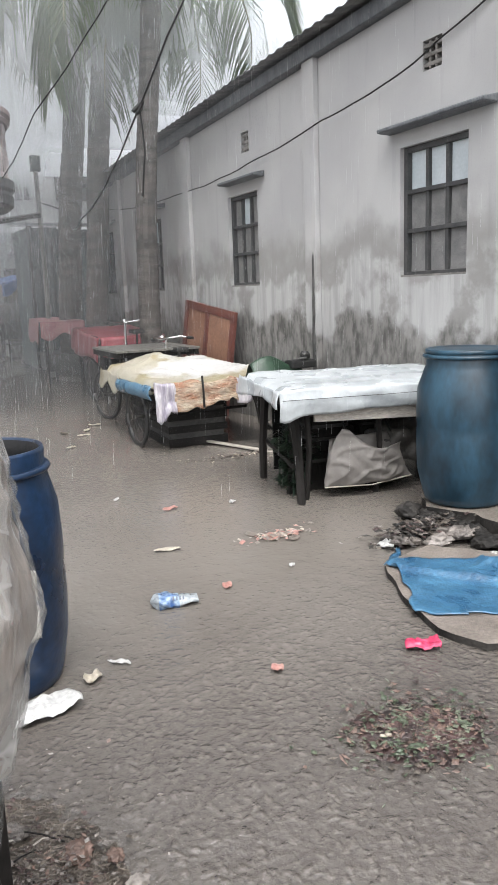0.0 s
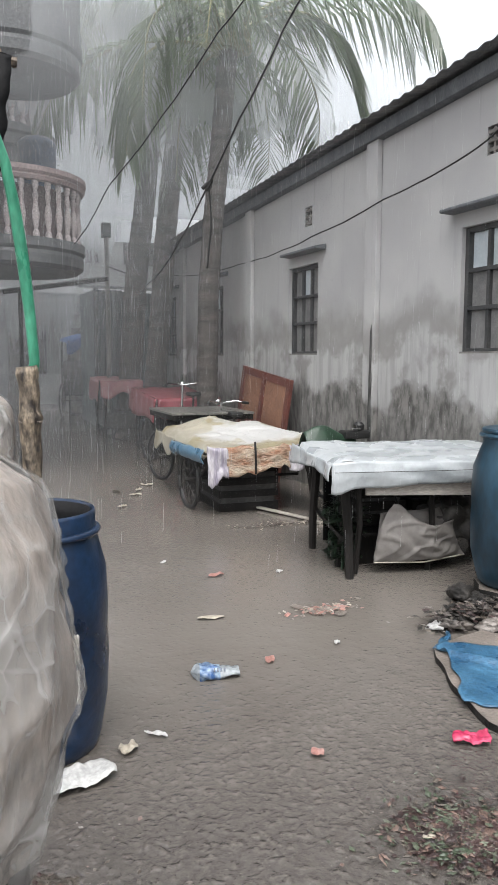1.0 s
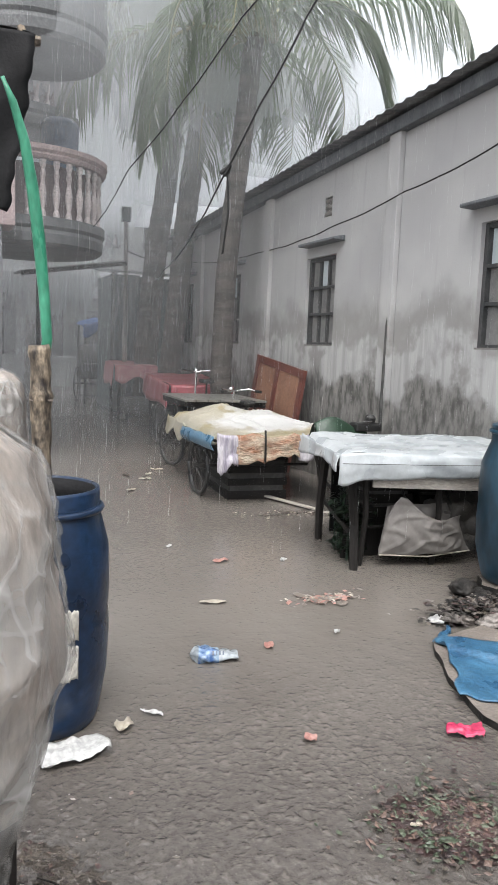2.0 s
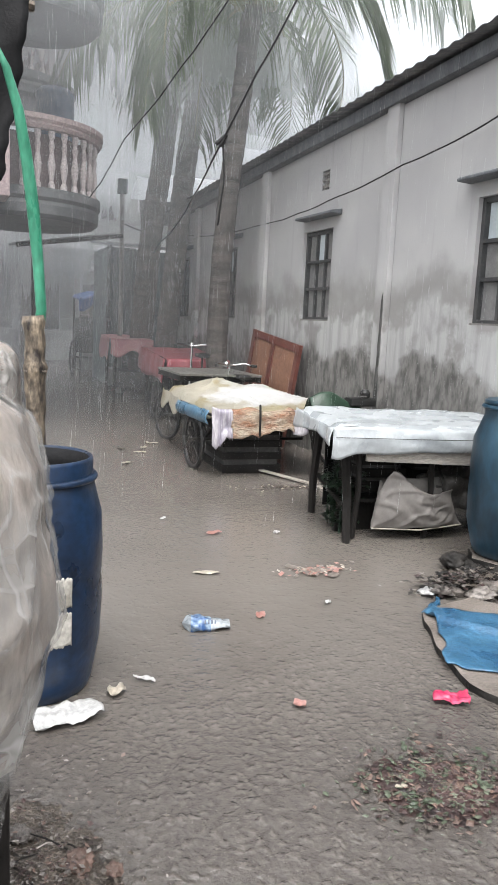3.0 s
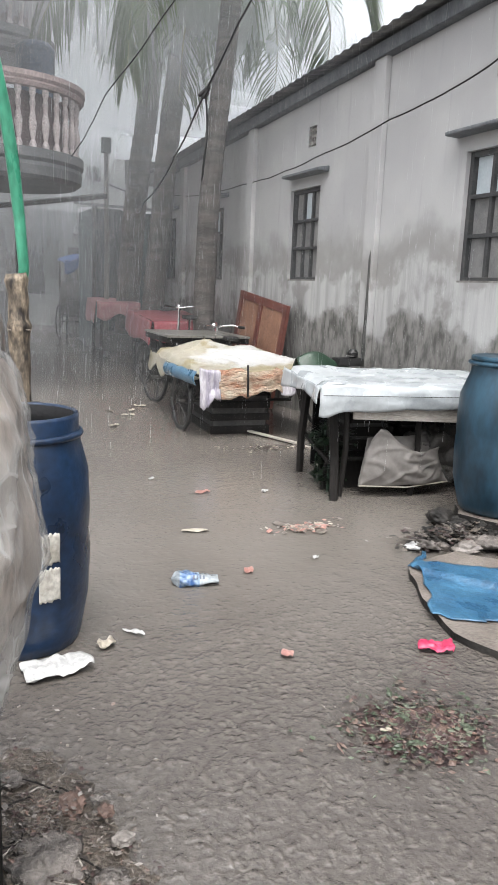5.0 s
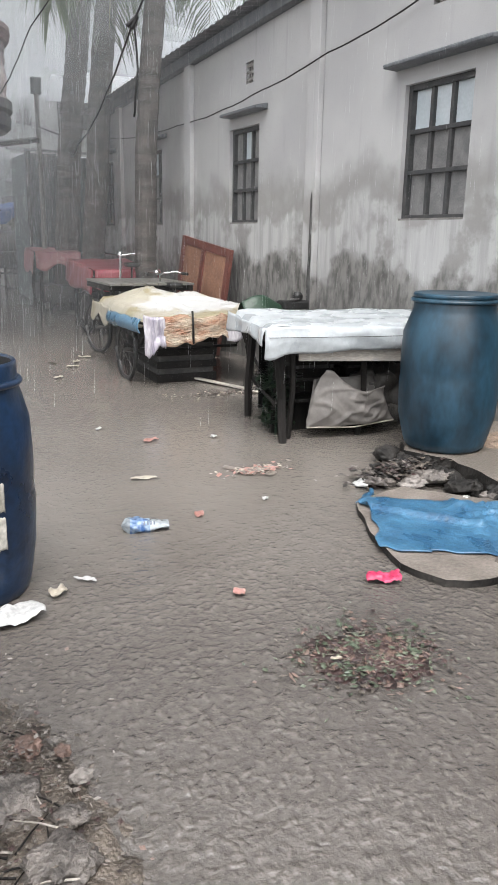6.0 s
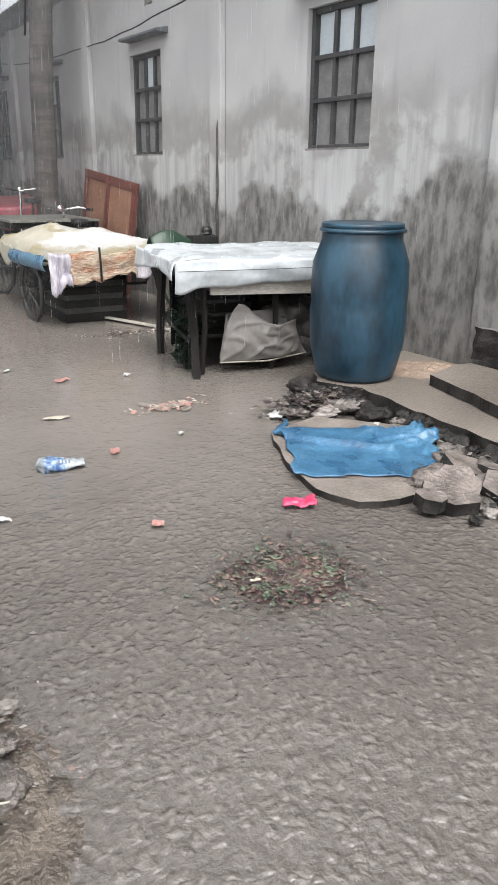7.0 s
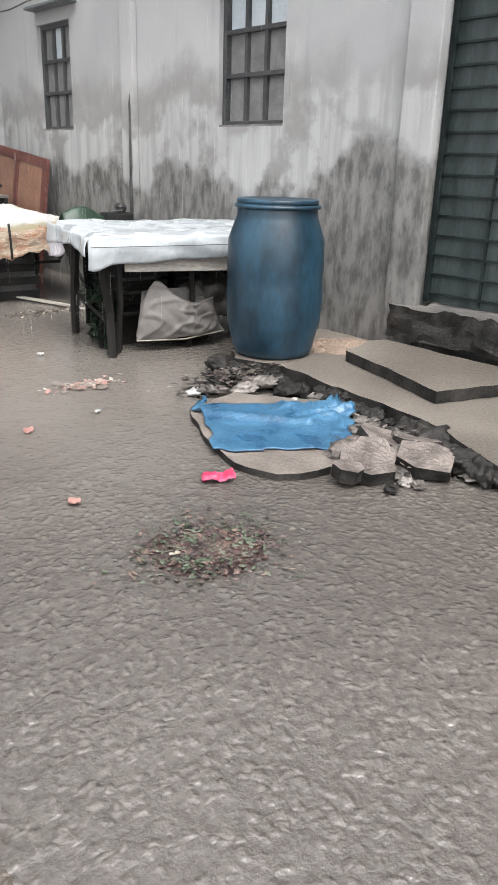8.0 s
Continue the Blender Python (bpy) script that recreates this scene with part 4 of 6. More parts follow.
def van(name, at, turn, W, L, Z, label, wheels, bar=None, deck=WOOD_GREY, rails=True):
    """A flat-bed cycle van: x across, y towards its front wheel."""
    v = thing(name, at, label, "cycle van", "cycle vans in the lane", turn)
    n0 = 7
    for k in range(n0):
        part("plank", boxed((-W / 2 + (k + 0.5) * W / n0, L / 2, Z - 0.012), (W / n0 - 0.01, L, 0.026), bevel=0.003), deck, v)
    for sx in (-1, 1):
        part("side_beam", boxed((sx * (W / 2 - 0.04), L / 2, Z - 0.06), (0.05, L - 0.02, 0.065), bevel=0.004), WOOD_DARK, v)
        if rails:
            part("side_board", boxed((sx * (W / 2 + 0.012), L / 2, Z - 0.07), (0.02, L, 0.13), bevel=0.004), WOOD_DARK, v)
    for k in range(4):
        part("cross_beam", boxed((0, 0.1 + k * (L - 0.2) / 3, Z - 0.062), (W - 0.14, 0.05, 0.06), bevel=0.004), WOOD_DARK, v)
    for x, y, r, tn in wheels:
        wheel(v, (x, y, r), r, tn)
    if wheels:
        y0, r0 = wheels[0][1], wheels[0][2]
        part("axle", tubed([(-W / 2 - 0.08, y0, r0), (W / 2 - 0.1, y0, r0)], 0.016, 6), STEEL, v)
        for sx in (-1, 1):
            part("spring", tubed([(sx * (W / 2 - 0.1), y0 - 0.3, Z - 0.09), (sx * (W / 2 - 0.1), y0, r0 + 0.03), (sx * (W / 2 - 0.1), y0 + 0.3, Z - 0.09)], 0.018, 6), STEEL, v)
    if bar:
        bx, by, bz, tn = bar
        hb = part("handlebar", tubed([(-0.26, -0.12, 0.0), (-0.2, -0.02, 0.02), (-0.06, 0.02, 0.0), (0, 0.03, -0.01), (0.06, 0.02, 0.0), (0.2, -0.02, 0.02), (0.26, -0.12, 0.0)], 0.013, 7), CHROME, v, "curved chrome handlebar", True)
        hb.matrix_local = pose(bx, by, bz, 0, 0, tn)
        for s in (-1, 1):
            part("grip", tubed([(s * 0.25, -0.10, 0), (s * 0.275, -0.19, -0.004)], 0.019, 7), RUBBER, hb)
        part("headlamp", lathe([(0.012, 0), (0.038, 0.02), (0.04, 0.05), (0.03, 0.055)], 14), CHROME, hb, "small chrome headlamp", True).matrix_local = pose(0, 0.06, 0.0, -80, 0, 0)
        part("stem", tubed([(bx, by + 0.02, bz - 0.01), (bx, by + 0.1, Z * 0.6), (bx, by + 0.16, 0.34)], 0.016, 7), CHROME, v)
        part("saddle", rough_up(boxed((bx + 0.05, by - 0.34, bz - 0.12), (0.16, 0.26, 0.055), bevel=0.02), 0.006, 9), RUBBER, v, "black vinyl saddle")
        part("seat_post", tubed([(bx + 0.05, by - 0.34, bz - 0.14), (bx + 0.05, by - 0.3, 0.35)], 0.014, 6), STEEL, v)
        part("down_tube", tubed([(bx, by + 0.08, Z * 0.8), (bx + 0.03, by - 0.3, 0.36), (bx + 0.03, L - 0.3, Z - 0.1)], 0.018, 6), STEEL, v)
    return v


# the van with the cream sheet
van("cycle_van", (2.85, 6.78, 0), -4, 1.26, 1.95, 0.62, "flat cycle van loaded and covered with patched sheeting",
    [(-0.67, 0.62, 0.29, 4), (0.36, 1.15, 0.29, 4)], (0.25, 2.42, 0.95, 12))


def load_cover():
    c = thing("patched_sheet", (2.85, 6.78, 0.62), "cream and white plastic sheet over the van's load", "sheet", turn=-4)
    W, L = 1.34, 2.0

    def hill(u, v):
        h = 0.045 + 0.17 * math.exp(-((v - 0.80) / 0.22) ** 2) * math.exp(-((u - 0.36) / 0.24) ** 2)
        h += 0.10 * math.exp(-((v - 0.62) / 0.3) ** 2) * math.exp(-((u - 0.72) / 0.2) ** 2)
        h += 0.07 * math.exp(-((v - 0.05) / 0.25) ** 2) * math.exp(-((u - 0.92) / 0.2) ** 2)
        h += 0.016 * noise.noise(Vector((u * 4, v * 6, 0))) + 0.006 * noise.noise(Vector((u * 11, v * 16, 3)))
        h += 0.03 * max(0.0, 1 - 8 * abs(noise.noise(Vector((u * 3.5 + v, v * 4, 8)))))
        return h

    def top(u, v):
        x, y = -W / 2 + W * u, -0.02 + L * v
        edge = min(u, 1 - u)
        return Vector((x, y, hill(u, v) - 0.10 * max(0, 0.06 - edge) / 0.06))

    cloth("top_sheet", top, 44, 60, PATCHWORK, c)

    def front(u, v, a=0.14, b=0.62):
        q = a + (b - a) * u
        x = -W / 2 + W * q
        hem = 0.27 - 0.07 * u + 0.05 * math.sin(u * 7) * 0.5 + 0.03 * noise.noise(Vector((u * 8, 1, 1)))
        return Vector((x, -0.03 - 0.03 * v - 0.03 * noise.noise(Vector((q * 9, v * 2, 2))) - 0.012 * noise.noise(Vector((q * 26, v * 5, 2))), hill(q, 0) - hem * v))

    cloth("orange_flap", front, 30, 10, FLAP_ORANGE, c, "orange printed plastic flap")
    cloth("lilac_flap", lambda u, v: front(u, v * 1.35, 0.0, 0.15), 12, 12, FLAP_LILAC, c, "lilac striped hanging flap")
    cloth("lilac_corner", lambda u, v: front(u, v * 0.9, 0.61, 1.0), 20, 10, FLAP_LILAC, c, "lilac crumpled corner flap")

    def left(u, v):
        y = 0.0 + (L * 0.62) * u
        return Vector((-W / 2 - 0.02 - 0.03 * math.sin(v * 3), y, 0.035 - 0.03 * u - 0.13 * v + 0.012 * noise.noise(Vector((u * 6, v * 3, 6)))))

    cloth("blue_flap", left, 26, 8, mat("blue_grey_sheet", (0.05, 0.12, 0.19), (0.10, 0.20, 0.29), 4, 50, 0.3, 0.4), c, "blue-grey rolled side flap")

    def corner(u, v):
        y = L * 0.60 + L * 0.42 * u
        return Vector((-W / 2 - 0.01 - 0.03 * v, y, hill(0, 0.6 + 0.4 * u) - 0.02 - (0.16 + 0.05 * math.sin(u * 9)) * v))

    cloth("cream_flap", corner, 16, 8, PATCHWORK, c)
    part("tie_strap", tubed([(-0.20, -0.04, 0.10), (-0.205, -0.075, -0.02), (-0.20, -0.07, -0.20)], 0.011, 6), CABLE, c, "black tie strap")


load_cover()
crate((2.75, 7.5, 0.0), (0.62, 0.9, 0.44), "dark slatted crate added to darken the space under the cycle van", -4)
crate((2.85, 8.4, 0.0), (0.5, 0.6, 0.40), "dark slatted crate added to darken the space under the cycle van", -4)
post = thing("prop_post", (3.17, 6.62, 0), "bent dark timber prop under the van's corner", "post")
part("shaft", tubed([(0.02, 0, -0.03), (0.03, 0.0, 0.2), (0.0, 0.02, 0.42), (-0.05, 0.05, 0.6)], 0.03, 7), WOOD_DARK, post)
for n0, (a, b, w) in enumerate((((2.75, 7.25, 0.03), (3.06, 6.35, 0.02), 0.05), ((3.05, 6.28, 0.012), (3.28, 6.22, 0.012), 0.07))):
    a, b = Vector(a), Vector(b)
    bm = boxed((0, 0, 0), ((b - a).length, w, 0.018), bevel=0.003)
    ob = link("loose_lath", bm, WOOD_PALE)
    ob.matrix_world = Matrix.Translation((a + b) / 2) @ (b - a).to_track_quat("X", "Z").to_matrix().to_4x4()
    tagged(ob, "pale loose lath lying at the van's foot", "lath", "loose laths")

van("cycle_van", (3.04, 8.85, 0), -3, 1.06, 1.2, 0.85, "cycle van with a bare grey wet plank bed", [(-0.56, 0.45, 0.30, 16), (0.5, 0.45, 0.30, 0)], (0.06, 1.60, 1.14, -8), rails=False)


def cloth_stall(name, at, W, L, Z, material, label, cat, fall, turn=0, tilt=0.05, wheels=()):
    s = thing(name, at, label, cat, "covered stalls down the lane", turn)

    def top(u, v):
        return Vector((-W / 2 + W * u, L * v, Z + tilt * v + 0.015 * noise.noise(Vector((u * 4, v * 5, at[1])))))

    cloth("table_cloth", top, 20, 20, material, s)

    def front(u, v):
        return Vector((-W / 2 + W * u, -0.02 - 0.03 * noise.noise(Vector((u * 7, v, 3))), Z - fall * (0.8 + 0.2 * math.sin(u * 9)) * v))

    cloth("front_drape", front, 22, 6, material, s)

    def side(u, v):
        return Vector((-W / 2 - 0.02 - 0.04 * v - 0.03 * noise.noise(Vector((u * 7, v, 5))), L * u, Z + tilt * u - fall * (1.15 - 0.12 * math.sin(u * 7)) * v))

    cloth("side_drape", side, 22, 6, material, s)
    part("table_board", boxed((0, L / 2, Z - 0.04), (W - 0.06, L - 0.06, 0.04), (math.degrees(math.atan2(tilt, L)), 0, 0), bevel=0.005), WOOD_DARK, s)
    for sx in (-1, 1):
        for y in (0.1, L - 0.1):
            part("leg", tubed([(sx * (W / 2 - 0.1), y, Z - 0.05), (sx * (W / 2 - 0.08), y, -0.05)], 0.03, 6), WOOD_DARK, s)
    # A near-black block fills the space below the board.
    part("lower_board", boxed((0, L / 2, 0.35), (W - 0.2, L - 0.2, 0.3), bevel=0.02), SHADE, s, "plain dark block under the stall")
    for x, y, r, tn in wheels:
        wheel(s, (x, y, r), r, tn)
    return s


cloth_stall("stall_table", (3.38, 10.75, 0), 0.95, 1.9, 0.92, RED_CLOTH, "market stall under a wet red plastic cloth", "stall", 0.30, -4, 0.10, [(-0.5, 0.5, 0.3, 8)])
cloth_stall("stall_table", (3.05, 13.4, 0.05), 0.75, 1.4, 1.06, PINK_CLOTH, "far stall under a faded pink cloth", "stall", 0.32, -6, 0.05)


def leaning_door():
    d = thing("leaning_door", (3.76, 9.20, 0.085), "red-brown panelled door leaning on the plaster wall", "door", turn=0)
    W, H, t = 1.48, 1.26, 0.045
    lean = pose(-0.03, 0, 0, 0, 5, 0) @ pose(0, 0, 0, 6.5, 0, 0)
    def p(name, c, s, m, label=""):
        ob = part(name, boxed(c, s, bevel=0.006), m, d, label)
        ob.matrix_local = lean
    for y in (-W / 2 + 0.05, 0.03, W / 2 - 0.05):
        p("stile", (0, y, H / 2), (t, 0.10, H), WOOD_RED)
    for z in (0.06, H * 0.45, H - 0.05):
        for y0, y1 in ((-W / 2 + 0.10, -0.02), (0.08, W / 2 - 0.10)):
            p("rail", (0, (y0 + y1) / 2, z), (t * 0.9, y1 - y0, 0.10), WOOD_RED)
    for z0, z1 in ((0.11, H * 0.45 - 0.05), (H * 0.45 + 0.05, H - 0.10)):
        for y0, y1 in ((-W / 2 + 0.10, -0.02), (0.08, W / 2 - 0.10)):
            p("panel", (0.004, (y0 + y1) / 2, (z0 + z1) / 2), (t * 0.5, y1 - y0 - 0.004, z1 - z0 - 0.004), WOOD_TAN, "tan weathered panel")


leaning_door()


def creeper(at, h, count, seed):
    """A scruffy green plant by the table's leg."""
    p = thing("weed_plant", at, "scruffy dark green weed at the table's foot", "plant")
    rnd = random.Random(seed)
    st, lf = bmesh.new(), bmesh.new()
    for k in range(6):
        x, y = rnd.uniform(-0.06, 0.06), rnd.uniform(-0.08, 0.08)
        top = (x + rnd.uniform(-0.08, 0.08), y + rnd.uniform(-0.1, 0.1), h * rnd.uniform(0.6, 1))
        tube(st, [(x, y, -0.02), (x * 1.2, y * 1.3, h * 0.4), top], [0.006, 0.005, 0.002], 5)
        for i in range(count // 6):
            c = Vector((x, y, 0)).lerp(Vector(top), rnd.uniform(0.1, 1)) + Vector((rnd.uniform(-0.06, 0.06), rnd.uniform(-0.06, 0.06), 0))
            a, s = rnd.uniform(0, 6.28), rnd.uniform(0.02, 0.042)
            d, e = Vector((math.cos(a), math.sin(a), rnd.uniform(-0.6, 0.3))), Vector((-math.sin(a), math.cos(a), rnd.uniform(-0.2, 0.2)))
            lf.faces.new([lf.verts.new(c + q) for q in (d * s, e * s * 0.5, -d * s, -e * s * 0.5)])
    part("stem", st, GREEN_TARP, p)
    part("foliage", lf, mat("dark_weed_leaf", (0.004, 0.011, 0.005), (0.012, 0.024, 0.012), 6, 40, 0.4, 0.2), p)


creeper((2.53, 4.92, 0), 0.62, 260, 3)
creeper((2.58, 5.14, 0), 0.5, 200, 5)


# ---------- coconut palms ----------
def frond_mesh(length, droop, seed, leaf=0.78, pairs=50):
    """A feathered leaf along +x that arches over and hangs; stalk and leaflets apart."""
    rnd = random.Random(seed)
    pts = []
    ang, p = radians(38 - droop * 10), Vector((0, 0, 0))
    steps = 26
    for i in range(steps + 1):
        pts.append(p.copy())
        ang -= radians(droop * 140 / steps) * (0.4 + 1.2 * i / steps)
        ang = max(ang, radians(-84))
        p = p + Vector((math.cos(ang), 0.02 * math.sin(i * 0.4 + seed), math.sin(ang))) * (length / steps)
    stalk = tubed(pts, [0.035 * (1 - 0.85 * i / steps) for i in range(steps + 1)], 5)
    lf = bmesh.new()
    for k in range(pairs):
        t = 0.12 + 0.88 * k / (pairs - 1)
        i = min(steps - 1, int(t * steps))
        c = pts[i].lerp(pts[i + 1], t * steps - i)
        d = (pts[i + 1] - pts[i]).normalized()
        size = leaf * (0.55 + 0.75 * math.sin(math.pi * min(1, t * 0.92 + 0.05))) * rnd.uniform(0.8, 1.1)
        for s in (-1, 1):
            if rnd.random() < 0.06:
                continue
            out = (Vector((0, s, 0)) * rnd.uniform(0.7, 1.0) + d * rnd.uniform(0.45, 0.8) + Vector((0, 0, -0.25))).normalized()
            mid = c + out * size * 0.5 + Vector((0, 0, -0.10 * size))
            tip = c + out * size * 0.78 + Vector((0, 0, -0.52 * size - rnd.uniform(0, 0.15) * size))
            w = out.cross(Vector((0, 0, 1))).normalized() * 0.018
            a = [lf.verts.new(q) for q in (c - w * 0.5, c + w * 0.5, mid + w, mid - w)]
            lf.faces.new(a)
            e = lf.verts.new(tip)
            lf.faces.new((a[3], a[2], e))
    return stalk, lf


FRONDS = []
for k, (ln, dr) in enumerate(((3.0, 0.95), (3.3, 0.75), (2.8, 1.15), (3.1, 0.55), (2.6, 1.3))):
    pair = []
    for name, bm, m in zip(("frond", "leaf_blade"), frond_mesh(ln, dr, k + 3), (STALK, FROND)):
        me = bpy.data.meshes.new(name)
        bm.to_mesh(me)
        bm.free()
        me.materials.append(m)
        pair.append(me)
    FRONDS.append(pair)


def palm(pts, r0, r1, fronds, label, seed):
    """A coconut palm: ringed trunk through pts, crown of hanging leaves at its head."""
    base = Vector(pts[0])
    t = thing("palm_tree", base, label, "palm tree", "palms along the wall")
    rnd = random.Random(seed)
    fine, rad = [], []
    n0 = 110
    for i in range(n0 + 1):
        q = i / n0 * (len(pts) - 1)
        j = min(len(pts) - 2, int(q))
        f = q - j
        p = Vector(pts[j]).lerp(Vector(pts[j + 1]), f) - base
        fine.append(p + noise.noise_vector(p * 0.8) * 0.02)
        rad.append((r0 + (r1 - r0) * i / n0) * (1 + 0.05 * ((i % 3) == 0) + 0.03 * noise.noise(p * 5)) * (1.25 if i < 3 else 1))
    part("trunk", tubed(fine, rad, 14), BARK, t, "ringed grey-brown trunk")
    head = fine[-1]
    part("crown_heart", stone_mesh(0.5, seed, 1.4), STALK, t, "fibrous crown heart").location = head
    for k in range(fronds):
        pick = FRONDS[rnd.randrange(len(FRONDS))]
        a = 360 * k / fronds + rnd.uniform(-14, 14)
        fr = new("frond", pick[0])
        fr.parent = t
        fr.matrix_local = Matrix.Translation(head + Vector((0, 0, rnd.uniform(-0.25, 0.2)))) @ pose(0, 0, 0, rnd.uniform(-12, 12), rnd.uniform(-18, 14), a)
        lv = new("leaf_blade", pick[1])
        lv.parent = fr
    return t


palm([(3.50, 10.2, -0.05), (3.455, 10.2, 1.1), (3.48, 10.2, 2.4), (3.60, 10.2, 3.8), (3.76, 10.2, 5.75)], 0.15, 0.13, 14, "coconut palm with drooping wet fronds before the wall", 4)
palm([(3.50, 13.0, -0.05), (3.56, 13.0, 1.2), (3.82, 13.0, 4.3), (3.98, 13.0, 5.6), (4.05, 13.05, 7.0)], 0.20, 0.15, 14, "tall coconut palm dimmed by heavy rain", 9)
palm([(3.3, 13.9, 0.0), (3.35, 13.9, 1.3), (3.45, 13.9, 2.7), (3.62, 13.9, 4.1), (3.76, 13.9, 5.5), (3.85, 13.9, 6.9)], 0.22, 0.17, 14, "tall coconut palm dimmed by heavy rain", 15)
palm([(1.9, 19.0, 0.2), (2.0, 19.0, 3.0), (2.3, 19.1, 6.0), (2.4, 19.1, 8.0)], 0.2, 0.16, 12, "far coconut palm behind the rain", 23)


# ---------- house with the round balconies ----------
def house():
    h = thing("balcony_house", (-0.2, 11.9, 0), "pink rendered house with round balustraded balconies", "house")
    # local: x towards the lane
    X = 0.95
    part("upper_wall", boxed((X - 1.6, 0, 5.75), (3.0, 4.4, 5.9), bevel=0.02), PINK_WALL, h, "faded pink rendered wall")
    # The shop's dark inside is put into the colour of this block.
    part("back_wall", boxed((X - 2.4, 0, 1.4), (1.2, 4.3, 2.8)), SHADE, h, "back wall coloured near-black for the shop's unlit inside")
    for y in (-2.0, 0.0, 2.0):
        part("pillar", boxed((X - 0.34, y, 1.4), (0.2, 0.24, 2.8), bevel=0.015), DARK_GREY, h, "grey rendered shop pillar")
    for k, (y, z) in enumerate(((-1.0, 0.9), (1.0, 1.1), (-1.0, 1.9), (1.0, 2.0))):
        part("shop_shelf", boxed((X - 0.5, y, z), (0.5, 1.9, 0.05), bevel=0.006), WOOD_DARK, h)
        for i in range(5):
            part("shop_goods", boxed((X - 0.45, y - 0.75 + 0.37 * i, z + 0.13), (0.3, 0.28, 0.2 + 0.05 * math.sin(i * 2.3 + k)), bevel=0.015), random.Random(k * 7 + i).choice((GREY_WALL, SHADE, WOOD_GREY, BLUE_DULL)), h)

    def balcony(y, z, r, rail=True, solid=False):
        b = part("balcony", lathe([(r * 0.93, -0.36), (r * 0.99, -0.31), (r, -0.2), (r * 0.985, -0.15), (r * 1.02, -0.11), (r * 1.02, 0.0)], 48), DARK_GREY, h, "round grey balcony slab", False)
        b.location = (X + 0.17, y, z)
        if solid:
            part("parapet", lathe([(r, 0.002), (r * 1.0, 0.9), (r * 1.03, 0.92), (r * 1.03, 1.0), (r * 0.9, 1.0), (r * 0.9, 0.01)], 48, 0, True), DARK_GREY, b, "solid grey parapet")
            return
        part("top_rail", lathe([(r * 0.90, 0.70), (r * 1.0, 0.70), (r * 1.03, 0.74), (r * 1.0, 0.77), (r * 1.04, 0.80), (r * 1.04, 0.86), (r * 0.90, 0.86)], 48, 0, True), PINK_WALL, b, "moulded round top rail")
        part("inner_wall", lathe([(r * 0.76, 0.002), (r * 0.76, 0.69), (r * 0.5, 0.69)], 32), DARK_PINK, b, "pink inner wall with its shade painted in")
        prof = [(0.042, 0.004), (0.045, 0.05), (0.024, 0.10), (0.043, 0.22), (0.048, 0.30), (0.024, 0.44), (0.038, 0.52), (0.024, 0.58), (0.042, 0.64), (0.042, 0.698)]
        proto = bpy.data.meshes.new("baluster")
        bm = lathe(prof, 10)
        bm.to_mesh(proto)
        bm.free()
        proto.materials.append(BALUSTER)
        for k in range(19):
            a = radians(-94 + 188 * k / 18)
            ob = new("baluster", proto)
            ob.parent = b
            ob.location = (r * 0.93 * math.cos(a), r * 0.93 * math.sin(a), 0)

    balcony(-0.65, 3.02, 1.05)
    balcony(1.5, 5.0, 1.05)
    balcony(-1.75, 5.2, 0.84, solid=True)
    tank = part("water_tank", lathe([(0.22, 0.0), (0.25, 0.03), (0.25, 0.62), (0.265, 0.65), (0.25, 0.68), (0.2, 0.74), (0.1, 0.76)], 24), TANK, h, "small blue-grey water tank", True)
    tank.location = (X + 0.62, -0.7, 3.715)
    for y in (-1.4, 0.3, 1.6):
        part("window", boxed((X - 0.08, y, 4.3 if y != 0.3 else 6.5), (0.06, 0.9, 1.2), bevel=0.01), SHADE, h, "dark shuttered window")
    return h


house()


# ---------- far end of the lane ----------
def far_house():
    f = thing("far_house", (2.6, 22.0, 0.30), "grey far house with a tin verandah seen through rain", "house")
    part("wall", boxed((0, 1.6, 2.9), (9.0, 3.0, 6.0), bevel=0.02), GREY_WALL, f)
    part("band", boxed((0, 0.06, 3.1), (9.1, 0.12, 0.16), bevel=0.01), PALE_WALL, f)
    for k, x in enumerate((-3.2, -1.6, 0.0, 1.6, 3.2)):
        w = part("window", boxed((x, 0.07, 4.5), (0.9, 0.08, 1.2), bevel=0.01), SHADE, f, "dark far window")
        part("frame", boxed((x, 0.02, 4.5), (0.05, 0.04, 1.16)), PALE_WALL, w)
        part("doorway", boxed((x, 0.07, 1.05), (1.0, 0.08, 2.05), bevel=0.01), SHADE, f, "dark doorway")
        part("pillar", boxed((x + 0.8, -1.2, 1.2), (0.2, 0.2, 2.4), bevel=0.01), GREY_WALL, f)

    def ver(u, v):
        x = -4.4 + 8.8 * u
        return Vector((x, 0.1 - 1.6 * v, 2.75 - 0.4 * v + 0.02 * math.sin(x * 40)))

    cloth("verandah_roof", ver, 300, 4, TIN, f, "sloping tin verandah roof", 0.02)
    part("low_wall", boxed((-0.6, -1.5, 0.35), (3.4, 0.15, 0.9), bevel=0.02), GREY_WALL, f, "grey low wall")


far_house()


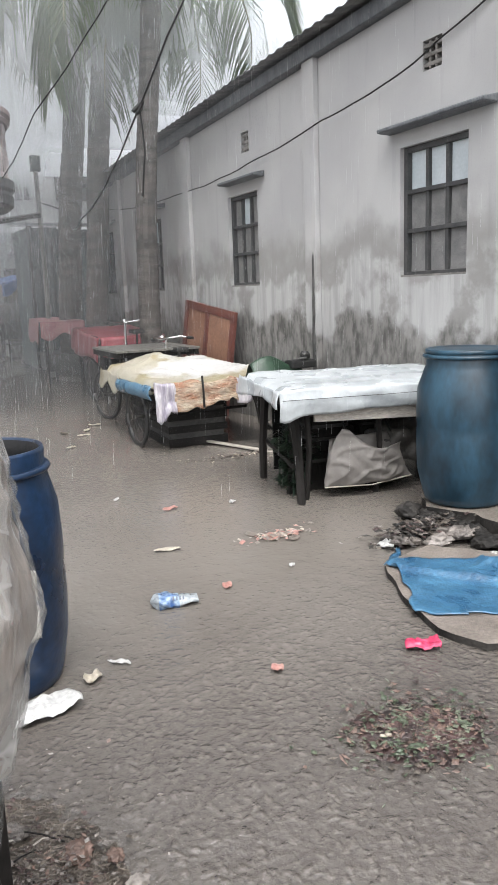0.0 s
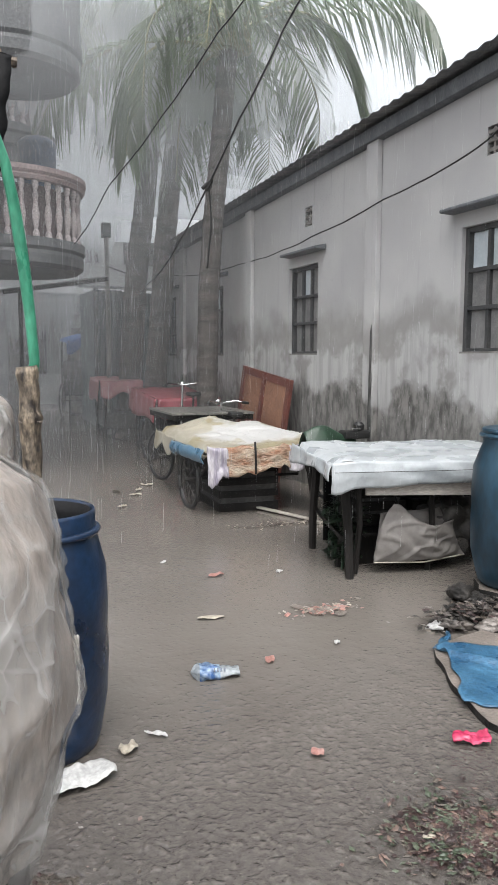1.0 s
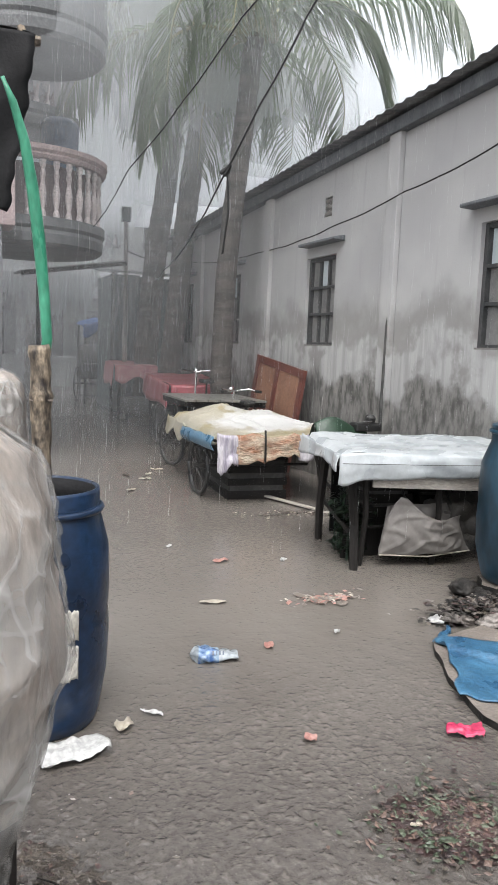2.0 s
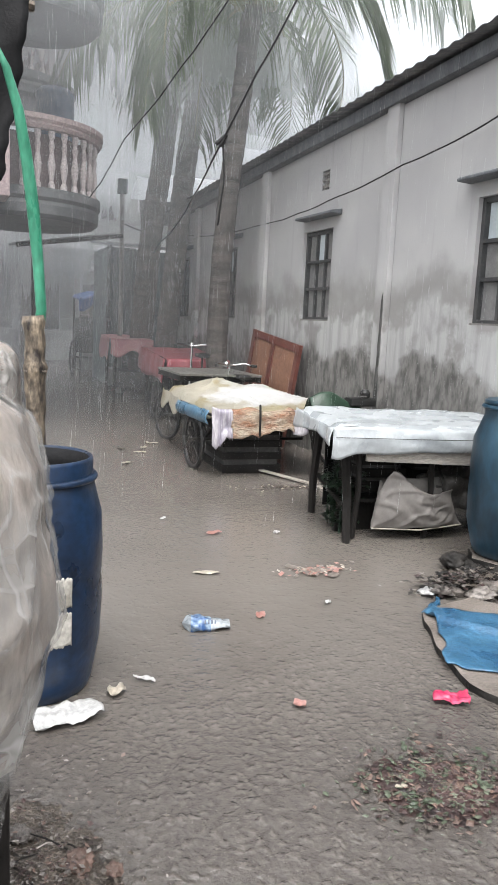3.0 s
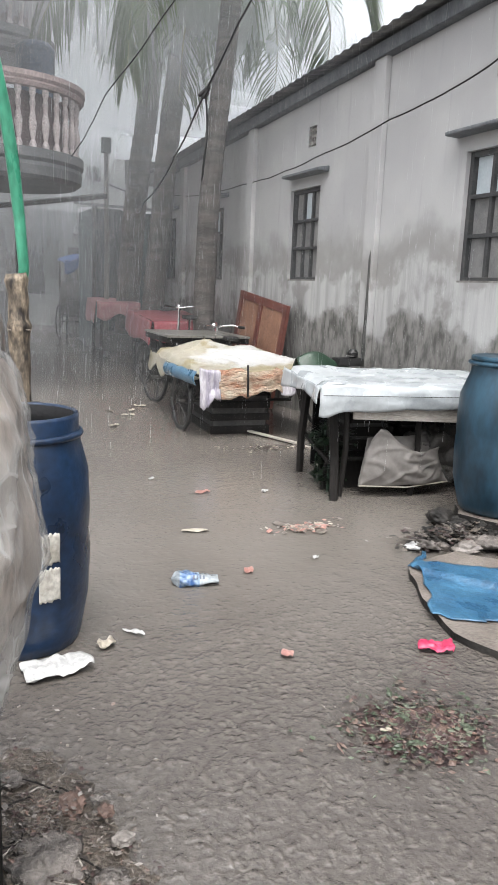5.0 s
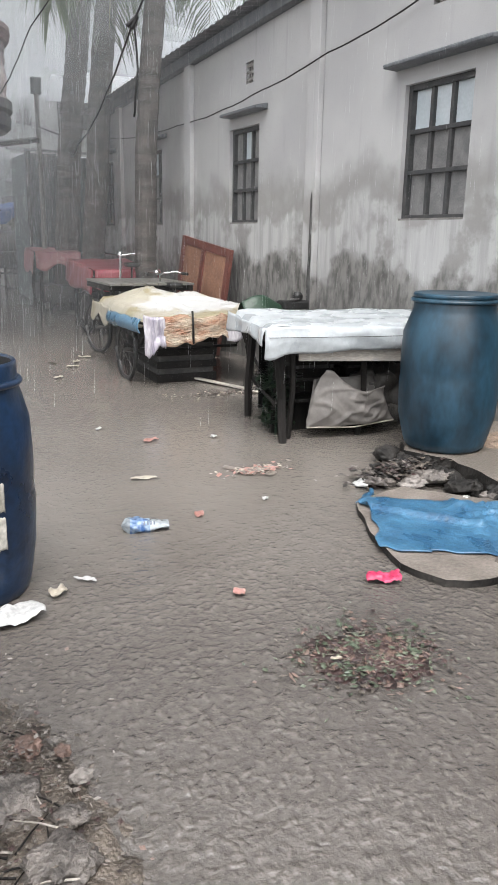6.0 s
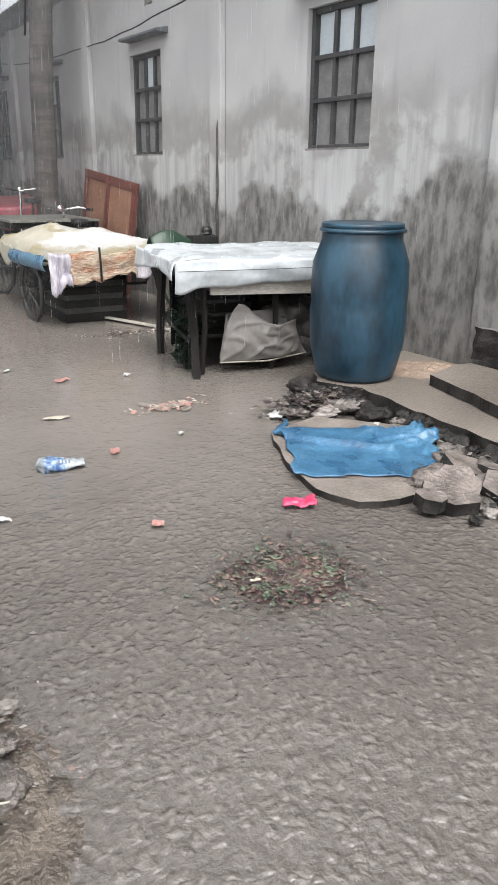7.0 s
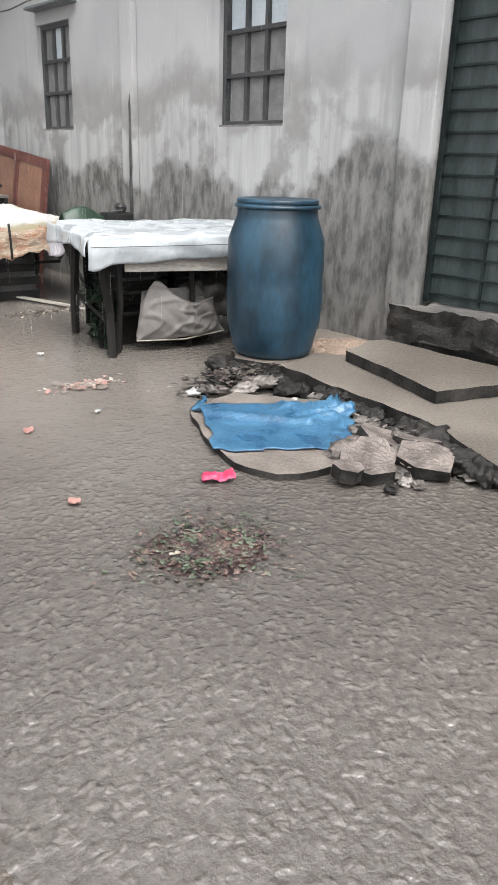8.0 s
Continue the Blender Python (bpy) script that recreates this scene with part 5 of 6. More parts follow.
def shed():
    s = thing("lean_to_shed", (3.75, 15.4, 0.1), "lean-to shed clad in dark teal sheeting", "shed")
    for k in range(6):
        def f(u, v, k=k):
            return Vector((-0.66 + 0.24 * k + 0.25 * u, -0.02 * (k % 2) + 0.02 * math.sin(u * 12), 2.75 * v + 0.05 * math.sin(k * 3.0) * v))
        cloth("sheet", f, 10, 6, TEAL_SHEET, s, "", 0.01)
    for x in (-0.68, 0.78):
        part("post", tubed([(x, 0.06, -0.1), (x, 0.06, 2.8)], 0.05, 7), WOOD_DARK, s)
    part("side", boxed((-0.70, 0.75, 1.38), (0.03, 1.4, 2.76)), TEAL_SHEET, s)
    part("roof_sheet", boxed((0.05, 0.65, 2.88), (1.7, 1.7, 0.05), (6, 0, 0), bevel=0.008), TIN, s)


shed()
pole = thing("lane_pole", (3.05, 14.4, 0.0), "thin dark pole with a small box on top", "pole")
part("shaft", tubed([(0, 0, -0.1), (0.02, 0, 2.0), (0.0, 0, 3.75)], [0.05, 0.045, 0.04], 8), WOOD_GREY, pole)
part("box", boxed((0, 0, 3.85), (0.16, 0.14, 0.26), bevel=0.01), TEAL_SHEET, pole)
part("arm", tubed([(0, 0, 3.2), (0.5, 0.0, 3.05)], 0.015, 6), STEEL, pole)
rod = thing("white_rod", (3.42, 15.0, 0.1), "upright thin white rod beside the pink stall", "rod")
part("shaft", tubed([(0, 0, -0.05), (0.03, 0, 1.0), (0.07, 0, 1.85)], 0.017, 6), WHITE_SCRAP, rod)


def lane_roof():
    """A tin eave that juts over the lane from the balcony house."""
    e = thing("tin_eave", (1.1, 13.6, 2.62), "sloping tin eave on the balcony house", "eave", turn=0)

    def f(u, v):
        return Vector((1.75 * u, 1.2 * v, 0.30 * u + 0.06 * v + 0.015 * math.sin(v * 60)))

    cloth("sheet", f, 6, 90, TIN, e, "", 0.014)
    part("batten", boxed((0.9, 0.02, 0.12), (1.8, 0.05, 0.07), (0, -9.5, 0), bevel=0.005), WOOD_DARK, e)
    for x in (0.3,):
        part("post", tubed([(x, 0.1, -2.75), (x, 0.1, 0.25 * x / 1.6)], 0.035, 6), WOOD_DARK, e)


lane_roof()


def tent():
    t = thing("vendor_tent", (3.40, 18.0, 0.27), "far vendor stand under a dull blue tarpaulin", "tent")

    def f(u, v):
        return Vector((-0.55 + 1.1 * u, -0.5 + v, 1.66 + 0.16 * math.sin(math.pi * u) - 0.1 * (1 - v) + 0.02 * noise.noise(Vector((u * 5, v * 5, 0)))))

    cloth("canopy", f, 18, 18, BLUE_DULL, t)
    cloth("canopy_drape", lambda u, v: Vector((-0.56 + 1.12 * u, -0.51 - 0.03 * v, 1.57 + 0.16 * math.sin(math.pi * u) - (0.24 + 0.05 * math.sin(u * 14)) * v)), 18, 5, BLUE_DULL, t)
    for x in (-0.5, 0.5):
        for y in (-0.45, 0.45):
            part("post", tubed([(x, y, -0.1), (x, y, 1.62)], 0.025, 6), WOOD_DARK, t)
    part("counter", boxed((0, 0, 0.45), (0.95, 0.8, 0.9), bevel=0.02), WOOD_GREY, t)


tent()


def rickshaw():
    r = thing("cycle_rickshaw", (3.05, 17.0, 0.25), "dark hooded cycle rickshaw parked at the lane's end", "rickshaw", turn=-20)
    wheel(r, (-0.42, 0, 0.34), 0.34)
    wheel(r, (0.42, 0, 0.34), 0.34)
    part("seat_box", boxed((0, 0.05, 0.62), (0.7, 0.5, 0.35), bevel=0.04), SHADE, r)
    part("back", boxed((0, 0.32, 0.98), (0.72, 0.08, 0.5), (-8, 0, 0), bevel=0.03), SHADE, r)

    def hood(u, v):
        a = math.pi * 0.55 * v
        return Vector((-0.4 + 0.8 * u, 0.34 - 0.45 * math.sin(a), 0.75 + 0.5 * math.cos(a) * 0.9))

    cloth("hood", hood, 8, 14, SHADE, r)
    part("axle", tubed([(-0.45, 0, 0.34), (0.45, 0, 0.34)], 0.02, 6), STEEL, r)


rickshaw()


def tower(at, size, floors, label):
    b = thing("far_building", at, label, "building")
    w, d, h = size
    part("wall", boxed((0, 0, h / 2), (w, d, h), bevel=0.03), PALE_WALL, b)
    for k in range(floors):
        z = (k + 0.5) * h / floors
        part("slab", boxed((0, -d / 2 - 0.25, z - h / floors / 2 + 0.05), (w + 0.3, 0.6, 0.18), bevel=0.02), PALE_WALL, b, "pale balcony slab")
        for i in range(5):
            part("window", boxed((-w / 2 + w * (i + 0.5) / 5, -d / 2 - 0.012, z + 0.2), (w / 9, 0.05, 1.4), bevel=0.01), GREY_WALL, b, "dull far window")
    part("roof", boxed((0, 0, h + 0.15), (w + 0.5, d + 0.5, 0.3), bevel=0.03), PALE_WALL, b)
    return b


tower((14.0, 27.5, 0), (9.0, 6.0, 12.0), 4, "pale apartment block beyond the roof, dim in rain")
tower((4.6, 32.0, 0), (6.0, 5.0, 9.0), 3, " pale building behind the palms, dim in rain")
tower((-7.0, 26.0, 0), (10.0, 6.0, 13.0), 4, "pale building over the far roofs, dim in rain")


# ---------- overhead wires ----------
strung("overhead_wire", [(1.46, 9.19, 2.80), (1.30, 6.8, 2.95), (1.42, 4.57, 3.37), (1.7, 3.4, 3.9), (2.6, 0.5, 5.4)], 0.005, "black service wire slung over the lane")
strung("overhead_wire", [(3.42, 13.75, 2.75), (2.21, 8.87, 2.34), (1.30, 4.41, 2.47), (1.40, 4.2, 2.78), (1.56, 4.0, 3.19), (1.9, 3.2, 4.1), (2.8, 0.4, 6.0)], 0.006, "knotted black wire slung over the lane")
strung("wire_tail", [(1.30, 4.41, 2.47), (1.325, 4.44, 2.25), (1.32, 4.49, 2.02)], 0.006, "frayed wire end hanging from the knot", 0.02)
strung("wire_knot", [(1.27, 4.43, 2.45), (1.32, 4.40, 2.50), (1.29, 4.42, 2.44), (1.32, 4.43, 2.47)], 0.012, "lumpy taped knot in the wire", 0.01)


# ---------- stall beside the camera ----------
def near_stall():
    s = thing("goods_stall", (-0.62, 1.62, -0.07), "dark timber goods stall beside the flooded lane", "stall")
    part("deck", boxed((0, 0, 0.74), (0.92, 1.0, 0.04), bevel=0.005), WOOD_DARK, s)
    part("edge_beam", boxed((0.43, 0, 0.69), (0.05, 0.98, 0.06), bevel=0.005), WOOD_DARK, s)
    for x in (-0.42, 0.43):
        for y in (-0.42, 0.44):
            part("leg", boxed((x, y, 0.33), (0.07, 0.07, 0.72), bevel=0.006), WOOD_DARK, s)
    part("bracket", boxed((0.44, 0.16, 0.69), (0.15, 0.05, 0.05), bevel=0.005), WOOD_DARK, s)
    part("outer_post", boxed((0.50, 0.16, 0.36), (0.07, 0.07, 0.76), bevel=0.006), WOOD_DARK, s)


near_stall()


def awning():
    """A black tarpaulin hung on a bamboo frame further along."""
    s = thing("tarpaulin_awning", (-0.3, 5.1, 0), "black wet tarpaulin hung on a bamboo frame", "awning")
    for x, y in ((-0.75, 0.0), (-0.75, 1.2), (0.42, 1.25)):
        part("post", tubed([(x, y, -0.03), (x, y, 3.25)], 0.035, 7), BAMBOO, s)
    part("beam", tubed([(-0.85, 0, 3.2), (0.66, 0, 3.22)], 0.03, 7), BAMBOO, s)
    part("beam", tubed([(-0.8, 1.2, 3.16), (0.5, 1.25, 3.18)], 0.03, 7), BAMBOO, s)
    part("rafter", tubed([(0.55, -0.03, 3.26), (0.42, 1.3, 3.22)], 0.025, 7), BAMBOO, s)

    def f(u, v):
        right = 0.63 - 0.10 * v - 0.06 * v * v + 0.03 * noise.noise(Vector((v * 9, 0, 2)))
        low = 2.22 + 0.08 * noise.noise(Vector((u * 5, 1, 0))) - 0.1 * u
        return Vector((right - 1.3 * u, -0.04 + 0.06 * noise.noise(Vector((u * 5, v * 3, 2))), 3.24 - (3.24 - low) * v))

    cloth("tarpaulin_side", f, 30, 50, BLACK_TARP_SHADE, s, "torn black tarpaulin side")
    cloth("tarpaulin_top", lambda u, v: Vector((0.60 - 1.4 * u, -0.03 + 1.35 * v, 3.25 - 0.04 * math.sin(v * 3.1) + 0.02 * noise.noise(Vector((u * 5, v * 5, 0))))), 16, 16, BLACK_TARP_SHADE, s)


awning()


def bundle(at, rx, ry, z0, z1, label, name="wrapped_bundle"):
    """Upright goods wrapped in loose clear polythene."""
    b = thing(name, at, label, "bundle", "wrapped bundles")
    rnd = random.Random(int(at[0] * 100 + 500))
    for k in range(9):
        a = 2 * math.pi * k / 8
        c = (0.55 * rx * math.cos(a), 0.55 * ry * math.sin(a)) if k < 8 else (0, 0)
        h = (z1 - z0) * rnd.uniform(0.72, 0.88)
        bm = bmesh.new()
        tube(bm, [(c[0], c[1], z0 + 0.004), (c[0] * 1.08, c[1] * 1.08, z0 + h * 0.5), (c[0] * 0.85, c[1] * 0.85, z0 + h)], [0.30 * rx, 0.37 * rx, 0.26 * rx], 12)
        part("roll", rough_up(bm, 0.02, 5, k), GOODS, b, "brown rolled goods", True)

    def f(u, v):
        a = 2 * math.pi * u
        prof = float(np.interp(v, (0, 0.17, 0.33, 0.5, 0.62, 0.8, 0.9, 0.96, 1.0), (0.74, 0.84, 0.93, 0.99, 1.0, 0.96, 0.86, 0.68, 0.25)))
        ridge = 1 - abs(noise.noise(Vector((math.cos(a) * 4 + v, math.sin(a) * 4, v * 2.2 + 7)))) * 2
        prof += 0.035 * max(0.0, ridge) ** 4 - 0.02
        slant = 1 - abs(noise.noise(Vector((math.cos(a) * 3 + v * 3.5, math.sin(a) * 3 - v * 2, v * 3 + 2)))) * 3
        prof += 0.03 * max(0.0, slant) ** 3
        k = 1 + 0.05 * noise.noise(Vector((math.cos(a) * 3, math.sin(a) * 3, v * 3))) + 0.03 * noise.noise(Vector((math.cos(a) * 9, math.sin(a) * 9, v * 6)))
        z = z0 - 0.22 + (z1 - z0 + 0.22) * v + 0.03 * noise.noise(Vector((a * 2, 4, 1))) * v
        return Vector((rx * prof * k * math.cos(a), ry * prof * k * math.sin(a), z))

    def inner(u, v):
        p = f(u, 0.20 + 0.78 * v)
        a = 2 * math.pi * u
        k = 0.978 + 0.012 * noise.noise(Vector((math.cos(a) * 6, math.sin(a) * 6, v * 1.5)))
        return Vector((p.x * k, p.y * k, max(z0 + 0.004, p.z - 0.006)))

    part("paper_liner", sheet(inner, 70, 30), GOODS, b, "crumpled brown paper under the polythene", True)
    part("polythene", sheet(f, 150, 90), FILM, b, "crumpled clear polythene wrap", True)
    return b


bundle((-0.44, 1.66, 0), 0.43, 0.42, 0.692, 1.38, "brown goods wrapped in crumpled clear polythene")


def pole_with_tube():
    p = thing("bamboo_pole", (0.28, 4.42, 0), "peeling bamboo pole with a green plastic tube on top", "pole")
    pts, rad = [], []
    for i in range(40):
        z = -0.05 + 1.5 * i / 39
        node = 0.92 + 0.30 * math.exp(-((z - 1.17) / 0.025) ** 2) + 0.3 * math.exp(-((z - 0.72) / 0.025) ** 2) + 0.22 * math.exp(-((z - 1.42) / 0.03) ** 2)
        pts.append((0.015 * math.sin(z * 2), 0, z))
        rad.append(0.058 * node * (1 + 0.06 * noise.noise(Vector((z * 7, 0, 0)))))
    part("cane", rough_up(tubed(pts, rad, 14), 0.014, 9), BAMBOO, p, "", True)
    part("binding", tubed([(0.012 + 0.058 * math.cos(a), 0.058 * math.sin(a), 1.165 + 0.004 * math.sin(a * 3)) for a in [i * 0.5 for i in range(27)]], 0.006, 5), GOODS, p, "twine binding")
    part("tube", tubed([(0.03, -0.005, 1.40), (0.04, -0.01, 1.48), (0.02, -0.03, 1.72), (-0.01, -0.05, 2.0), (-0.05, -0.09, 2.25), (-0.09, -0.12, 2.45), (-0.15, -0.16, 2.62), (-0.2, -0.18, 2.72)],
         [0.028, 0.028, 0.029, 0.033, 0.030, 0.026, 0.020, 0.010], 12), GREEN_PIPE, p, "glossy green plastic tube", True)


pole_with_tube()
bundle((0.02, 4.75, 0), 0.24, 0.3, 0.72, 1.32, "pale goods wrapped in cloudy polythene behind the pole")
rest = thing("low_stall", (0.0, 4.78, 0), "low dark timber stand under a wrapped bundle", "stand")
part("top", boxed((0, 0, 0.69), (0.55, 0.7, 0.05), bevel=0.006), WOOD_DARK, rest)
for x in (-0.22, 0.22):
    for y in (-0.3, 0.3):
        part("leg", boxed((x, y, 0.33), (0.06, 0.06, 0.68), bevel=0.005), WOOD_DARK, rest)


# ---------- blue sheet, board and rubble ----------
board = plate([(1.87, 2.80), (1.83, 2.58), (1.87, 2.37), (2.05, 2.29), (2.25, 2.25), (2.46, 2.38), (2.70, 2.62), (2.84, 3.0), (2.5, 3.42), (2.18, 3.34), (2.04, 3.21), (1.95, 3.02)], 0.0, 0.034, 0.045, 2)
tagged(dark_edges(link("soaked_board", board, BOARD), MOULD_SHADE), "soaked brown board lying in the floodwater", "board")


def blue_sheet():
    c = thing("blue_tarpaulin", (2.335, 2.83, 0.034), "torn crumpled blue tarpaulin lying on the soaked board", "tarpaulin")
    A, B, C, D = Vector((-0.50, -0.13, 0)), Vector((-0.16, 0.54, 0)), Vector((0.47, 0.0, 0)), Vector((0.04, -0.43, 0))

    def f(u, v):
        p = A.lerp(D, u).lerp(B.lerp(C, u), v)
        p += noise.noise_vector(Vector((v * 5, 1 if u > 0.5 else 9, 0))) * 0.07 * abs(2 * u - 1) ** 3
        p += noise.noise_vector(Vector((u * 6, 1 if v > 0.5 else 7, 2))) * 0.08 * abs(2 * v - 1) ** 3
        fold = max(0.0, 1 - abs(noise.noise(Vector((u * 6.5, v * 6.5, 3)))) * 6)
        crumple = max(0, u - 0.35) * max(0, v - 0.2) * 2.0
        h = 0.010 + 0.010 * noise.noise(Vector((u * 5, v * 5, 1))) + crumple * (0.035 + 0.06 * fold + 0.035 * noise.noise(Vector((u * 9, v * 9, 4))))
        h += 0.028 * math.exp(-((v - 0.62 + 0.35 * (u - 0.4)) / 0.035) ** 2) * (u < 0.75)
        return Vector((p.x, p.y, max(0.004, h)))

    cloth("sheet", f, 60, 44, BLUE_TARP, c, "", 0.005)

    def strip(u, v):
        return Vector((-0.26 + 0.22 * u + 0.06 * v, 0.42 + 0.16 * u + 0.10 * v + 0.03 * noise.noise(Vector((u * 6, v * 3, 1))), -0.02 + 0.03 * abs(noise.noise(Vector((u * 9, v * 5, 3))))))

    cloth("torn_strip", strip, 20, 8, BLUE_TARP, c, "", 0.004)


blue_sheet()


def rubble():
    rnd = random.Random(5)
    spots = [(2.30, 2.32, 0.24, ROCK_BROWN), (2.48, 2.16, 0.28, ROCK), (2.62, 2.26, 0.22, ROCK), (2.72, 1.97, 0.17, ROCK_PALE), (2.60, 1.86, 0.12, ROCK_PALE),
             (2.58, 2.46, 0.20, ROCK), (2.76, 2.34, 0.22, MOULD_SHADE), (2.82, 2.15, 0.24, MOULD_SHADE), (2.36, 2.08, 0.12, ROCK), (2.72, 2.62, 0.18, ROCK), (2.80, 2.78, 0.16, ROCK_PALE),
             (2.44, 3.56, 0.16, ROCK), (2.56, 3.62, 0.20, MOULD_SHADE), (2.68, 3.60, 0.18, ROCK), (2.78, 3.48, 0.22, ROCK), (2.62, 3.48, 0.15, ROCK_PALE), (2.82, 3.28, 0.20, MOULD_SHADE), (2.84, 3.68, 0.16, ROCK),
             (2.50, 1.98, 0.08, ROCK_PALE), (2.30, 2.00, 0.06, ROCK_PALE), (2.88, 3.08, 0.14, ROCK), (2.34, 3.60, 0.09, WHITE_SCRAP), (2.70, 3.14, 0.07, WHITE_SCRAP)]
    for x, y, s, m in spots:
        bm = stone_mesh(s, rnd.uniform(0, 90), rnd.uniform(0.35, 0.55))
        ob = link("rubble_stone", bm, m, smooth=True)
        ob.matrix_world = pose(x, y, 0.05 * s + 0.015, rnd.uniform(-14, 14), rnd.uniform(-14, 14), rnd.uniform(0, 360))
        tagged(ob, "broken wet stone beside the pavement" if m is not WHITE_SCRAP else "white crumpled scrap among the rubble", "stone" if m is not WHITE_SCRAP else "litter", "rubble by the pavement")
    for x, y, turn, w in ((2.27, 2.20, 20, 0.36), (2.48, 2.03, -12, 0.28), (2.10, 2.16, 50, 0.17), (2.50, 2.32, 80, 0.24), (2.62, 2.2, 140, 0.26)):
        ring = [(w * rnd.uniform(0.36, 0.58) * math.cos(a), w * rnd.uniform(0.32, 0.5) * math.sin(a)) for a in [2 * math.pi * i / 7 for i in range(7)]]
        chunk = plate(ring, -0.03, 0.03, 0.05, x * 9)
        bmesh.ops.inset_region(chunk, faces=[f for f in chunk.faces if len(f.verts) > 6 and f.normal.z > 0.5], thickness=0.02, depth=0.012)
        # Near-black sides paint the dark gaps between the broken slabs.
        ob = dark_edges(link("render_chunk", rough_up(chunk, 0.022, 11, x), ROCK_BROWN), MOULD_SHADE)
        ob.matrix_world = pose(x, y, 0.062, rnd.uniform(4, 14), rnd.uniform(-14, -3), turn)
        tagged(ob, "flat broken slab of brown render on rubble", "stone", "broken render slabs")
    for k in range(26):
        x, y = rnd.uniform(2.18, 2.86), rnd.uniform(1.92, 2.5)
        s = rnd.uniform(0.03, 0.08)
        ob = link("rubble_stone", stone_mesh(s, k * 2.1, 0.6), (ROCK, MOULD_SHADE, ROCK_BROWN)[k % 3])
        ob.matrix_world = pose(x, y, 0.02, rnd.uniform(-14, 14), 0, rnd.uniform(0, 360))
        tagged(ob, "small broken wet stone beside the pavement", "stone", "rubble by the pavement")


rubble()

# ---------- litter ----------
def scrap(name, at, w, d, material, label, cat, seed, height=0.015, turn=0, group="litter on the floodwater", round_off=0.30):
    def f(u, v):
        x, y = (u - 0.5) * w, (v - 0.5) * d
        k = 1 + 0.07 * noise.noise(Vector((u * 2, v * 2, seed)))
        k *= 1 - round_off * (2 * abs(u - 0.5)) ** 2 * (2 * abs(v - 0.5)) ** 2
        return Vector((x * k, y * k, 0.008 + height * (0.4 + 0.7 * noise.noise(Vector((u * 2.6, v * 2.6, seed + 3))) + 0.45 * abs(noise.noise(Vector((u * 6, v * 6, seed + 8)))))))

    ob = link(name, sheet(f, 22, 16), material, smooth=True)
    so = ob.modifiers.new("thickness", "SOLIDIFY")
    so.thickness = 0.0018
    ob.matrix_world = pose(at[0], at[1], at[2] if len(at) > 2 else 0.0, 0, 0, turn)
    return tagged(ob, label, cat, group)


scrap("plastic_bag", (0.215, 2.85), 0.25, 0.14, WHITE_SCRAP, "flat white plastic bag at the drum's foot", "bag", 3, 0.035, 10, round_off=0.04)
scrap("pink_wrapper", (1.685, 2.52), 0.15, 0.085, PINK_BITS, "bright pink plastic wrapper in the water", "wrapper", 7, 0.035, -30, round_off=0.12)
scrap("salmon_leaf", (1.59, 5.05), 0.13, 0.06, ORANGE_BITS, "salmon coloured scrap afloat", "scrap", 6, 0.012, 20)
scrap("salmon_leaf", (1.30, 3.56), 0.08, 0.05, ORANGE_BITS, "salmon coloured scrap afloat", "scrap", 8, 0.012, 60)
scrap("salmon_leaf", (1.08, 2.67), 0.05, 0.05, ORANGE_BITS, "salmon coloured scrap afloat", "scrap", 9, 0.02, 60)
scrap("paper_scrap", (1.25, 4.25), 0.16, 0.05, CREAM_BITS, "cream paper scrap afloat", "scrap", 10, 0.012, -10)
scrap("white_feather", (0.56, 3.05), 0.10, 0.02, WHITE_SCRAP, "thin white feather afloat", "feather", 11, 0.02, -40)
scrap("bread_crust", (0.43, 2.98), 0.09, 0.065, CREAM_BITS, "cream crust of bread in the water", "crust", 12, 0.035, 30, round_off=0.5)
scrap("white_scrap", (2.03, 4.95), 0.06, 0.035, WHITE_SCRAP, "small white scrap afloat", "scrap", 13, 0.02, 20)
scrap("white_scrap", (1.72, 3.62), 0.05, 0.03, WHITE_SCRAP, "small white scrap afloat", "scrap", 14, 0.02, 50)
scrap("white_scrap", (1.35, 5.5), 0.07, 0.03, WHITE_SCRAP, "small white scrap afloat", "scrap", 15, 0.012, 50)
for k, (x, y) in enumerate(((1.88, 4.15), (1.98, 4.02), (2.03, 4.12), (1.80, 4.22))):
    scrap("peel_scrap", (x, y), 0.10, 0.06, BOARD if k % 2 else ORANGE_BITS, "wet peel scraps in the water", "scrap", 20 + k, 0.008, 40 * k)
for k, (x, y) in enumerate(((1.90, 8.3), (2.02, 8.6), (1.75, 8.55), (2.2, 8.9), (1.6, 7.7))):
    scrap("paper_scrap", (x, y), 0.15, 0.05, CREAM_BITS if k != 2 else MUD, "pale litter lying in the lane", "scrap", 30 + k, 0.02, 55 * k)


